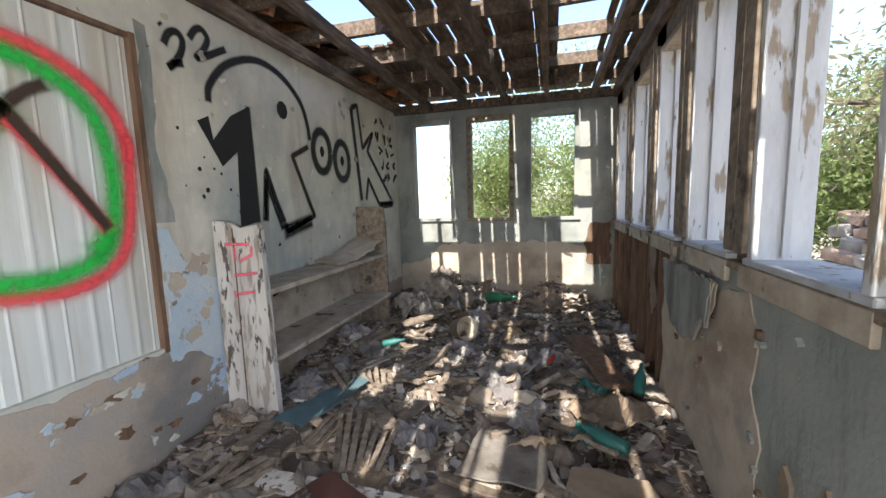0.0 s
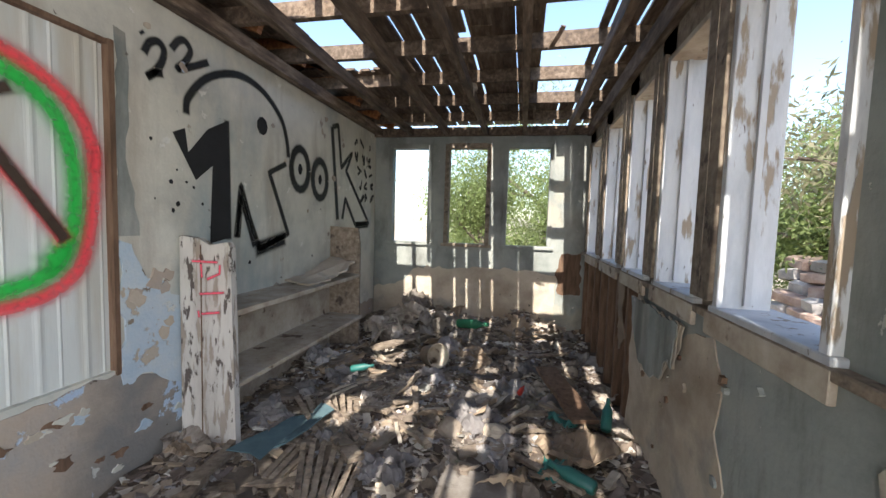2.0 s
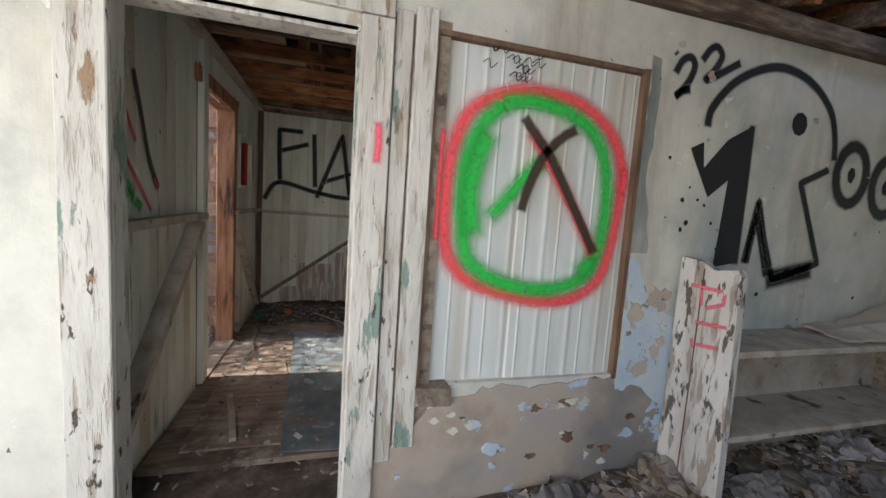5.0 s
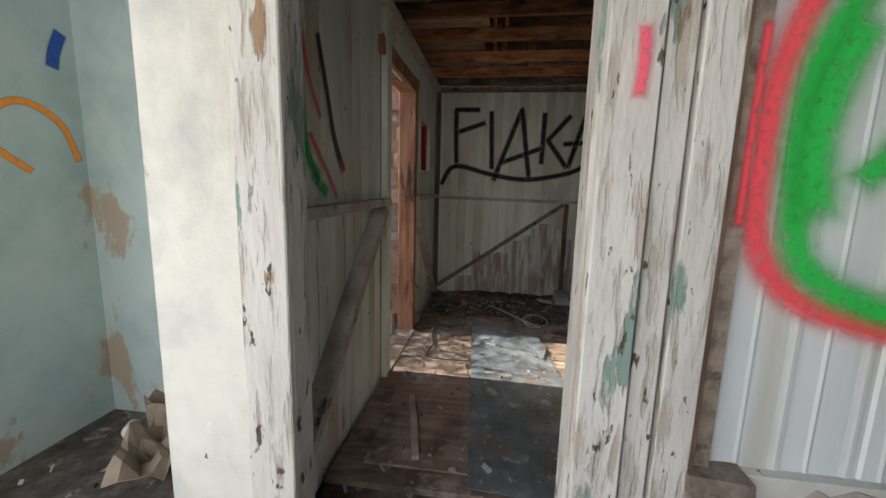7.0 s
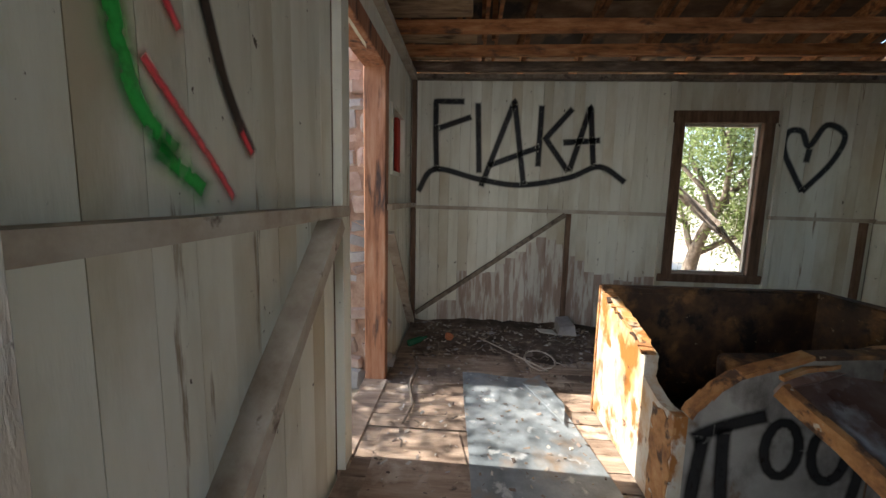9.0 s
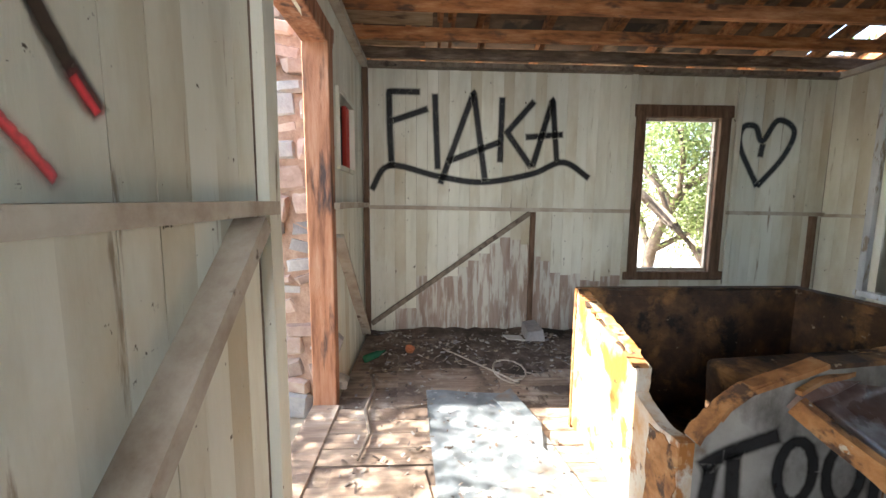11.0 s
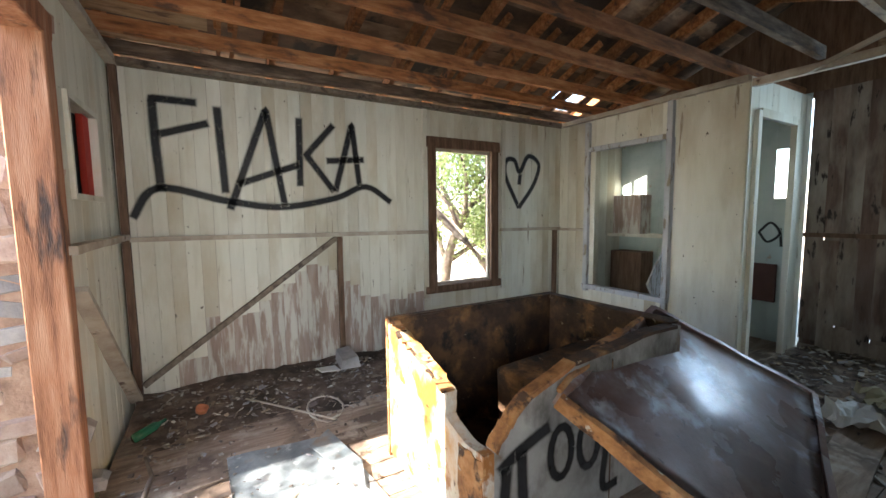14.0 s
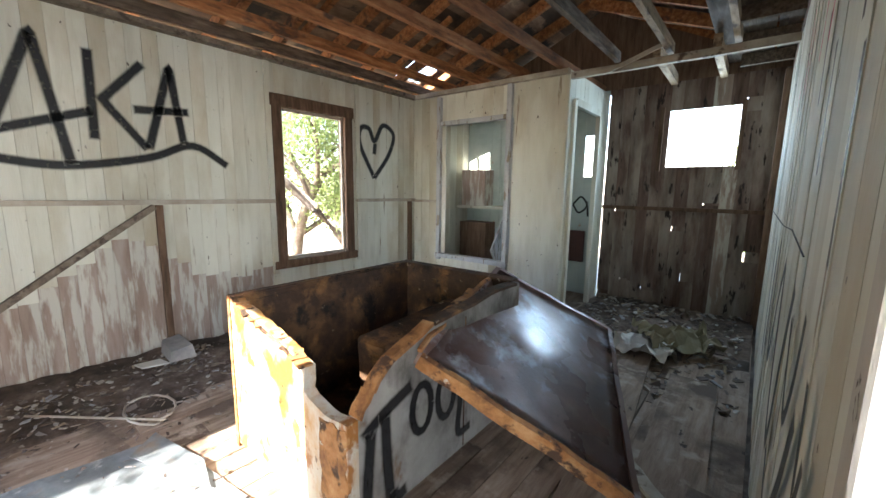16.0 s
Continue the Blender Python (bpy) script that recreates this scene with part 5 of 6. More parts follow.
for i in range(1, 14):
    z = 0.62 + i * 0.103
    tube(bm, [(XF - 0.05, 2.47, z), (XF - 0.05, 2.8, z + rnd.uniform(-0.01, 0.01)), (XF - 0.05, 3.18, z)], [0.0012] * 3, 4)
for i in range(1, 7):
    y = 2.47 + i * 0.101
    tube(bm, [(XF - 0.05, y, 0.62), (XF - 0.05, y + 0.01, 1.3), (XF - 0.05, y, 2.06)], [0.0012] * 3, 4)
part("wire_netting", bm, M["wood_brown"], w)

# outer doorway
d2 = tagged(empty("door_2"), "open doorway with a reddish weathered timber frame", "doorway", kind="structure")
part("post", boxm(-3.64, -3.545, YB - 0.12, YB + 0.03, -0.02, 2.16, bevel=0.006, wob=0.004), M["post_orange"], d2)
part("post", boxm(-2.62, -2.60, YB - 0.10, YB - 0.002, -0.02, 2.14), M["wood_brown"], d2)
part("lintel", boxm(-3.66, -2.56, YB - 0.12, YB + 0.032, 2.14, 2.25, bevel=0.006, wob=0.004), M["post_orange"], d2)
part("threshold", boxm(-3.545, -2.62, YB - 0.12, YB + 0.05, -0.06, 0.012, bevel=0.006), M["floor_wood"], d2)
sqw = tagged(empty("window_14"), "small square opening with a red rim", "window", kind="structure")
for g in ((-4.39, -4.36, 1.47, 1.99), (-3.86, -3.83, 1.47, 1.99)):
    part("frame", boxm(g[0], g[1], YB - 0.06, YB + 0.02, g[2], g[3]), M["board_white"], sqw)
part("frame", boxm(-4.36, -3.86, YB - 0.06, YB + 0.02, 1.96, 1.99), M["board_white"], sqw)
part("frame", boxm(-4.36, -3.86, YB - 0.06, YB + 0.02, 1.47, 1.50), M["board_white"], sqw)
part("rim", boxm(-4.36, -4.24, YB - 0.05, YB - 0.02, 1.50, 1.96), M["red_paint"], sqw)
part("back", boxm(-4.36, -3.86, YB - 0.069, YB - 0.06, 1.50, 1.96), M["black_spray"], sqw)

# stone wall outside the doorway
stone_wall = tagged(empty("stone_wall"), "rough reddish rubble stone wall in brown mortar", "stone wall")
part("core", boxm(-4.05, -3.66, -1.30, -0.25, -0.15, 2.28, wob=0.02), M["mortar"], stone_wall)
stones = []
for k in range(6):
    bm = bmesh.new()
    bmesh.ops.create_cube(bm, size=1)
    bmesh.ops.bevel(bm, geom=list(bm.edges), offset=0.16, segments=1, affect="EDGES")
    for v in bm.verts:
        v.co += Vector((rnd.uniform(-0.07, 0.07), rnd.uniform(-0.07, 0.07), rnd.uniform(-0.07, 0.07)))
    stones.append(mesh_of("stone", bm, M["stone"] if k < 4 else M["stone_grey"]))
z = -0.12
while z < 2.32:
    h = rnd.choice((0.06, 0.08, 0.10, 0.13, 0.15))
    y = -1.32
    while y < -0.25:
        wd = rnd.uniform(0.09, 0.24)
        ob = new("stone", rnd.choice(stones))
        ob.parent = stone_wall
        ob.matrix_basis = Matrix.LocRotScale((-3.71 + rnd.uniform(-0.02, 0.03), y + wd / 2, z + h / 2 + rnd.uniform(-0.02, 0.02)), Euler((rnd.uniform(-0.3, 0.3), rnd.uniform(-0.1, 0.1), rnd.uniform(-0.1, 0.1))), (rnd.uniform(0.10, 0.15), wd * rnd.uniform(0.8, 1.1), h * rnd.uniform(0.75, 1.2)))
        y += wd + 0.012
    z += h + 0.012
rocks = tagged(empty("rock_wall"), "tumbled dry-stone wall among the trees", "stone wall")
z = -0.15
for row in range(9):
    y = 0.4 + rnd.uniform(0, 0.2)
    while y < 6.0:
        wd = rnd.uniform(0.25, 0.6)
        ob = new("stone", rnd.choice(stones))
        ob.parent = rocks
        ob.matrix_basis = Matrix.LocRotScale((3.6 + rnd.uniform(-0.06, 0.06) + 0.06 * row, y + wd / 2, z + 0.07), Euler((rnd.uniform(-0.15, 0.15), 0, rnd.uniform(-0.2, 0.2))), (0.4, wd, 0.15))
        y += wd
    z += 0.135

# ---- boarded room: floor and roof ----
floor_b = tagged(empty("floor_board_room"), "worn brown floor boards with dust", "floor", kind="structure")
part("subfloor", boxm(-4.9, XB, -0.10, 5.5, -0.10, -0.05), M["dirt"], floor_b)
x = -4.87
while x < -1.72:
    w = 0.135
    for a, b in spans(YB + 0.02, 5.5, [(c, c + 0.004) for c in (rnd.uniform(0.8, 2.2), rnd.uniform(3, 4.6))]):
        piece("floor_board", "floor_wood", floor_b, x + 0.002, x + w - rnd.choice((0.002, 0.004, 0.008)), a, b, -0.03, rnd.uniform(-0.004, 0.003))
    x += w
piece("floor_board", "floor_wood", floor_b, -1.72, -1.24, 0.9, 5.4, -0.03, 0.0)
ceil_b = tagged(empty("ceiling_board_room"), "open reddish timber roof with joists and rafters", "ceiling", kind="structure")
for x, end, kind in ((-4.72, 5.55, "wood_roof"), (-4.33, 5.55, "wood_orange"), (-3.88, 5.55, "wood_orange"), (-3.36, 5.55, "wood_orange"), (-2.92, 5.55, "wood_orange"), (-2.45, 4.36, "wood_roof"), (-2.03, 4.40, "wood_pale"), (-1.58, 4.46, "wood_pale")):
    part("joist", beam((x, YB - 0.1, 2.515), (x, end, 2.515), 0.042, 0.085, segs=8, wob=0.004), M[kind], ceil_b)
part("tie", beam((-2.86, 4.31, 2.405), (XB, 4.31, 2.405), 0.05, 0.06), M["rail_tan"], ceil_b)
part("tie", beam((-2.50, 4.27, 2.385), (-2.05, 4.20, 2.50), 0.03, 0.03), M["rail_tan"], ceil_b)
for x in (-2.15, -1.72):
    part("joist", beam((x, 4.42, 2.52), (x - 0.02, 5.5, 2.52), 0.06, 0.10, wob=0.004), M["wood_pale"], ceil_b)
RIDGE = 3.35
for y in [-0.1 + 0.52 * i for i in range(12)]:
    part("rafter", beam((-5.2, y, 2.52), (-3.0, y, RIDGE), 0.045, 0.11, wob=0.004), M["wood_orange"], ceil_b)
    part("rafter", beam((-0.95, y, 2.56), (-3.0, y, RIDGE), 0.045, 0.11, wob=0.004), M["wood_orange"], ceil_b)
for y in (0.55, 0.63):
    part("hanger", beam((-4.2, y, 2.55), (-4.2, y, 3.0), 0.04, 0.03, up=(1, 0, 0)), M["wood_orange"], ceil_b)
for y in (0.56, 0.65):
    part("batten", beam((-4.87, y, 2.575), (-1.3, y, 2.575), 0.025, 0.035), M["wood_orange"], ceil_b)
for x0, x1 in ((-4.69, -4.36), (-4.30, -3.91), (-3.85, -3.39), (-3.33, -2.95), (-2.89, -2.48)):
    part("lining_sheet", boxm(x0, x1, YB - 0.08, rnd.uniform(0.36, 0.52), 2.562, 2.572, wob=0.004), M["wood_pale"], ceil_b, "pale sheet of ceiling lining")
for i in range(30):
    t0, t1 = i / 15, (i + 1) / 15
    half = i // 15
    u0, u1 = (t0 % 1 if half == 0 else t0 - 1), ((t1 - half))
    xa, xb = (-5.3 + 2.3 * u0, -5.3 + 2.3 * u1) if half == 0 else (-0.9 - 2.1 * u0, -0.9 - 2.1 * u1)
    za, zb = (2.55 + 0.87 * u0, 2.55 + 0.87 * u1) if half == 0 else (2.59 + 0.83 * u0, 2.59 + 0.83 * u1)
    cut = [(4.05, 4.5)] if half == 0 and 2 <= i <= 4 else []
    for a, b in spans(-0.45, 5.8, cut):
        p, q = Vector(((xa + xb) / 2, a, (za + zb) / 2 + 0.02)), Vector(((xa + xb) / 2, b, (za + zb) / 2 + 0.02))
        nrm = Vector((-(zb - za), 0, xb - xa)).normalized()
        part("roof_board", beam(p, q, math.hypot(xb - xa, zb - za) - rnd.choice((-0.004, -0.004, -0.003, 0.004)), 0.02, up=nrm, segs=4, wob=0.001), M["lining"], ceil_b)
for y, nm in ((-0.14, "gable"), (5.54, "gable")):
    part(nm, slab([(-5.2, 2.45), (-1.0, 2.45), (-3.0, 3.42)], y - 0.02, y + 0.01, "y"), M["wood_brown"], ceil_b)
for i in range(9):
    a = 0.3 + i * 0.56
    part("strut", beam((-4.6 + 0.1 * (i % 2), a, 2.62), (-3.9, a + 0.12, 3.0), 0.04, 0.05, wob=0.004), M["wood_orange"], ceil_b)
part("gable_strip", boxm(-1.22, -1.17, -0.3, YN, TOP, 2.53), M["wood_brown"], ceil_b)

# ---- chest freezer ----
fz = tagged(empty("chest_freezer"), "rusted white chest freezer, torn open, with its lid hanging off", "freezer")
FX0, FX1, FY0, FY1, FH = -3.30, -2.38, 1.28, 2.54, 0.80
front = ragged([(FX1, 0.49), (-2.48, 0.48), (-2.58, 0.50), (-2.65, 0.53), (-2.64, 0.63), (-2.74, 0.67), (-3.0, 0.74), (FX0, FH)], 0.03, 0.008)
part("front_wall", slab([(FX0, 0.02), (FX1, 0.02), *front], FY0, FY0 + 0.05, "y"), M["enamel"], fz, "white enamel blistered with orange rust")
side = ragged([(FY1, FH - 0.01), (2.2, FH - 0.02), (1.75, 0.74), (1.5, 0.66), (1.40, 0.57), (FY0 + 0.05, 0.49)], 0.05, 0.010)
part("side_wall", slab([(FY0 + 0.05, 0.02), (FY1, 0.02), *side], FX1 - 0.05, FX1, "x"), M["enamel_shaded"], fz, "stained enamel side coloured darker for shade, with black spray letters")
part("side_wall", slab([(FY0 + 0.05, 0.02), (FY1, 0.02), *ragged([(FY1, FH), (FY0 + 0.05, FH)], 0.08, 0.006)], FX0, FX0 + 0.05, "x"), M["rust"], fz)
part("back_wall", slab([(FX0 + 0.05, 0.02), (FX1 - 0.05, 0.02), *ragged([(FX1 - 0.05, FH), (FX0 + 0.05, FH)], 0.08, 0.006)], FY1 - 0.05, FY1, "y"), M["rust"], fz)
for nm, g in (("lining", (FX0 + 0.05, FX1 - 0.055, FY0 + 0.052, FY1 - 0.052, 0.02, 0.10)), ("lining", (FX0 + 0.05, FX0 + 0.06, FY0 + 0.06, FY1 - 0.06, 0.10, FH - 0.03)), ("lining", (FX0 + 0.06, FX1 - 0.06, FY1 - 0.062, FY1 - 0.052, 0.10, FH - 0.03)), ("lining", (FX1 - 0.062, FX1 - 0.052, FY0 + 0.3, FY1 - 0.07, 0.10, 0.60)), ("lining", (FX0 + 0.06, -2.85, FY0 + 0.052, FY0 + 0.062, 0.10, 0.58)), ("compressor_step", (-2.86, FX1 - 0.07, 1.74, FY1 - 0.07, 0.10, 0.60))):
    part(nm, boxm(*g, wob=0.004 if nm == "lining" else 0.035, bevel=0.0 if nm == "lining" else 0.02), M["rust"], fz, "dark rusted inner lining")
part("rim", boxm(FX0 - 0.008, FX0 + 0.055, FY0, FY1, FH, FH + 0.010, wob=0.006), M["rust"], fz)
part("rim", boxm(FX0 + 0.056, FX1 - 0.02, FY1 - 0.055, FY1 + 0.008, FH, FH + 0.010, wob=0.006), M["rust"], fz)
part("corner_trim", boxm(FX0 - 0.006, FX0 + 0.02, FY0 - 0.006, FY0 + 0.01, 0.0, FH), M["rust_orange"], fz)
for k in range(12):
    u0, u1 = k / 12, (k + 1) / 12
    x0, x1, za, zb = FX0 + 0.66 * u0, FX0 + 0.66 * u1, FH - 0.17 * u0, FH - 0.17 * u1
    part("torn_rim", beam((x0, FY0 + rnd.uniform(0.0, 0.03), za + 0.004), (x1, FY0 + rnd.uniform(0.0, 0.03), zb + 0.004), 0.06, 0.010, segs=2, wob=0.006), M["rust_orange"] if k % 3 else M["rust"], fz)
part("corner_patch", slab(ragged([(-2.54, 0.03), (-2.385, 0.03), (-2.385, 0.47), (-2.55, 0.46), (-2.54, 0.03)], 0.04, 0.012)[:-1], FY0 - 0.004, FY0 + 0.01, "y"), M["rust_orange"], fz, "orange rust patch")
onfz = lambda a, b: (FX1 + 0.004, a, b)
for pts in ([(1.34, 0.40), (1.45, 0.46), (1.62, 0.52)], [(1.46, 0.47), (1.47, 0.25), (1.49, 0.04)], [(1.39, 0.42), (1.37, 0.22), (1.36, 0.04)], [(1.59, 0.06), (1.52, 0.05), (1.50, 0.10)]):
    stroke("graffiti", pts, 0.075, onfz, M["sp_black"], fz)
for cy, cz in ((1.675, 0.385), (1.845, 0.375)):
    stroke("graffiti", [(cy + 0.062 * math.cos(k * math.pi / 7), cz + 0.11 * math.sin(k * math.pi / 7)) for k in range(15)], 0.055, lambda a, b: (FX1 + 0.0055, a, b), M["sp_black"], fz, False)
stroke("graffiti", [(1.97, 0.50), (1.96, 0.30), (1.95, 0.13), (2.06, 0.12)], 0.06, onfz, M["sp_black"], fz)
part("seam", boxm(FX1 - 0.002, FX1 + 0.003, 1.995, 2.000, 0.03, 0.72), M["rust"], fz)
# lid: a shallow tray, one long edge on the freezer's side, the other near the floor
P1, P2, P3, P4 = Vector((-2.33, 1.62, 0.66)), Vector((-2.60, 2.66, 0.82)), Vector((-2.04, 3.24, 0.38)), Vector((-1.56, 1.96, 0.20))
nl = ((P2 - P1).cross(P4 - P1)).normalized()
nl = nl if nl.z > 0 else -nl
bm = bmesh.new()
N = 14
gr = [[None] * (N + 1) for _ in range(N + 1)]
for i in range(N + 1):
    for j in range(N + 1):
        p = P1.lerp(P2, i / N).lerp(P4.lerp(P3, i / N), j / N)
        e = min(i, j, N - i, N - j)
        dent = -0.012 if e > 0 else 0.0
        gr[i][j] = bm.verts.new(p + nl * (dent + 0.010 * noise.noise(p * 4)))
for i in range(N):
    for j in range(N):
        bm.faces.new((gr[i][j], gr[i + 1][j], gr[i + 1][j + 1], gr[i][j + 1]))
bmesh.ops.solidify(bm, geom=list(bm.faces), thickness=0.012)
lid = part("lid", bm, M["lid_metal"], fz, "dented dark metal lid with bluish sheen", smooth=True)
for a, b in ((P1, P4), (P4, P3), (P3, P2), (P2, P1)):
    part("lid_edge", beam(a - nl * 0.025, b - nl * 0.025, 0.03, 0.065, up=nl, segs=9, wob=0.005), M["rust_orange"] if a is P1 else M["lid_metal"], lid, "rusty folded edge")
top_edge = [(1.33, 0.49), (1.40, 0.57), (1.5, 0.66), (1.75, 0.74), (2.2, 0.78), (2.5, 0.79)]
for (a, za), (b, zb) in zip(top_edge, top_edge[1:]):
    part("torn_rim", beam((FX1 - 0.024, a, za + 0.004), (FX1 - 0.024, b, zb + 0.004), 0.064, 0.016, segs=3, wob=0.006), M["rust_orange"] if a < 1.6 else M["rust"], fz)
part("hinge_strip", beam(P1 + Vector((-0.06, -0.12, 0.02)), P1.lerp(P2, 0.6) + Vector((-0.03, 0, 0.02)), 0.04, 0.015, segs=8, wob=0.008), M["rust_orange"], lid)
part("hinge_strip", beam(P1 + Vector((0.0, -0.02, 0.03)), P1.lerp(P2, 0.8) + Vector((0.0, 0, 0.02)), 0.02, 0.015, segs=8, wob=0.006), M["rust_orange"], lid)

# ---- loose things, boarded room ----
def sheet_thing(name, poly, z, thick, mat, label, category, curl=0.02, tilt=None, res=10):
    """A thin warped sheet lying on the floor."""
    bm = slab(poly, z, z + thick, "z")
    bmesh.ops.subdivide_edges(bm, edges=[e for e in bm.edges if e.calc_length() > 0.15], cuts=3, use_grid_fill=True)
    for v in bm.verts:
        v.co.z += curl * max(0, noise.noise(Vector((v.co.x * 2.5, v.co.y * 2.5, z * 9 + curl))))
        if tilt:
            v.co.z += max(0, tilt(v.co.x, v.co.y))
    return tagged(part(name, bm, M[mat]), label, category)


sheet_thing("zinc_sheet", ragged([(-3.70, 0.46), (-3.66, 0.95), (-3.35, 1.08), (-2.45, 1.20), (-1.62, 1.06), (-1.66, 0.56), (-3.70, 0.46)], 0.4, 0.01)[:-1], 0.012, 0.004, "sheet_zinc", "dull grey metal sheet lying on the floor boards", "metal sheet", 0.03)
sheet_thing("folded_sheet", [(-3.55, 0.88), (-3.68, 1.02), (-3.25, 1.10), (-3.05, 1.05)], 0.035, 0.004, "sheet_zinc", "bent corner piece of grey metal sheet", "metal sheet", 0.03)
sheet_thing("plywood_sheet", [(-4.02, 0.26), (-4.08, 0.86), (-3.62, 0.92), (-3.50, 0.28)], 0.004, 0.01, "floor_wood", "thin brown plywood sheet lying on the floor", "plywood", 0.0)
sheet_thing("plywood_sheet", [(-2.95, 0.02), (-2.95, 0.45), (-2.05, 0.62), (-1.75, 0.60), (-1.75, 0.05)], 0.003, 0.01, "floor_wood", "thin brown plywood sheet by the doorway", "plywood", 0.0)


def stick(name, p, q, w, h, mat, label, category="plank", up=(0, 0, 1)):
    return tagged(part(name, beam(p, q, w, h, up=up, wob=0.004), M[mat]), label, category)


stick("stick", (-2.35, 0.16, 0.03), (-1.80, 0.30, 0.03), 0.035, 0.02, "rail_tan", "pale thin batten lying on the boards", "stick")
stick("plank", (-1.75, 1.7, 0.02), (-2.0, 4.2, 0.02), 0.20, 0.03, "floor_wood", "worn plank lying on the floor")
stick("plank", (-1.50, 2.0, 0.02), (-1.55, 3.6, 0.02), 0.28, 0.03, "floor_wood", "wide brown plank lying on the floor")
stick("plank", (-1.90, 2.6, 0.045), (-1.5, 2.2, 0.045), 0.06, 0.02, "rail_tan", "pale batten across a plank")
stick("plank", (-1.45, 1.3, 0.02), (-1.35, 2.4, 0.02), 0.16, 0.03, "floor_wood", "worn plank beside the wall")
stick("broken_board", (-3.62, 4.33, 0.45), (-3.72, 4.9, 0.95), 0.02, 0.55, "post_white", "scuffed white board leaning inside the closet", "board")
cab = tagged(empty("closet_shelf"), "dark shelf and box inside the closet", "shelf")
part("shelf_board", boxm(-4.85, -4.0, 5.2, 5.49, 1.05, 1.09), M["board_white"], cab)
part("box", boxm(-4.80, -4.35, 5.22, 5.48, 0.0, 0.85), M["wood_brown"], cab)
part("box", boxm(-4.80, -4.4, 5.25, 5.48, 1.09, 1.6), M["board_bare"], cab)
rb = tagged(part("cupboard_door", boxm(-3.28, -3.02, 5.46, 5.492, 0.42, 0.82, bevel=0.004), M["red_board"]), "small brown-red board against the closet wall", "board")
# dirt heap by the far wall
bm = bmesh.new()
n1, n2 = 40, 60
gg = [[bm.verts.new((XF + 0.02 + 1.3 * i / n1, -0.08 + 4.3 * j / n2, 0)) for j in range(n2 + 1)] for i in range(n1 + 1)]
for row in gg:
    for v in row:
        u = (v.co.x - XF) / 1.3
        v.co.z = -0.012 + max(0, 1 - u * 1.15) ** 0.8 * (0.07 + 0.04 * noise.noise(v.co * 3) + 0.025 * noise.noise(v.co * 11)) * (1.0 if v.co.y < 2.6 else 0.7)
        v.co.z -= 0.02 * u
for i in range(n1):
    for j in range(n2):
        bm.faces.new((gg[i][j], gg[i + 1][j], gg[i + 1][j + 1], gg[i][j + 1]))
tagged(part("dirt_heap", bm, M["dirt"], smooth=True), "dark dirt and droppings heaped along the wall", "dirt", kind="stuff")
bm = bmesh.new()
n1, n2 = 30, 40
gg = [[bm.verts.new((-2.8 + 1.55 * i / n1, 3.6 + 1.88 * j / n2, 0)) for j in range(n2 + 1)] for i in range(n1 + 1)]
for row in gg:
    for v in row:
        v.co.z = -0.03 + max(0, min(1, (v.co.y - 3.7) * 1.0)) * (0.06 + 0.05 * noise.noise(v.co * 3) + 0.03 * noise.noise(v.co * 10))
for i in range(n1):
    for j in range(n2):
        bm.faces.new((gg[i][j], gg[i + 1][j], gg[i + 1][j + 1], gg[i][j + 1]))
tagged(part("dirt_heap", bm, M["dirt"], smooth=True), "dark dirt and litter along the brown end wall", "dirt", kind="stuff")


def chips(name, count, area, height, sizes, mat, label, category, flat=0.25):
    """Countless small scraps as one mesh."""
    vs, fs = [], []
    for _ in range(count):
        x, y = area()
        s = rnd.uniform(*sizes)
        a, l, w, h = rnd.uniform(0, 6.28), s * rnd.uniform(0.8, 2.4), s * rnd.uniform(0.4, 1), s * flat * rnd.uniform(0.2, 1)
        r = Euler((rnd.gauss(0, 0.3), rnd.gauss(0, 0.3), a)).to_matrix()
        c = Vector((x, y, height(x, y) + h * 0.4))
        k = len(vs)
        for dx, dy, dz in ((-1, -1, -1), (1, -1, -1), (1, 1, -1), (-1, 1, -1), (-1, -1, 1), (1, -1, 1), (1, 1, 1), (-1, 1, 1)):
            vs.append(c + r @ Vector((dx * l * rnd.uniform(0.6, 1) / 2, dy * w * rnd.uniform(0.6, 1) / 2, dz * h / 2)))
        fs += [tuple(k + i for i in f) for f in ((3, 2, 1, 0), (4, 5, 6, 7), (0, 1, 5, 4), (1, 2, 6, 5), (2, 3, 7, 6), (3, 0, 4, 7))]
    me = bpy.data.meshes.new(name)
    me.from_pydata(vs, [], fs)
    me.materials.append(M[mat])
    return tagged(new(name, me), label, category, kind="stuff")


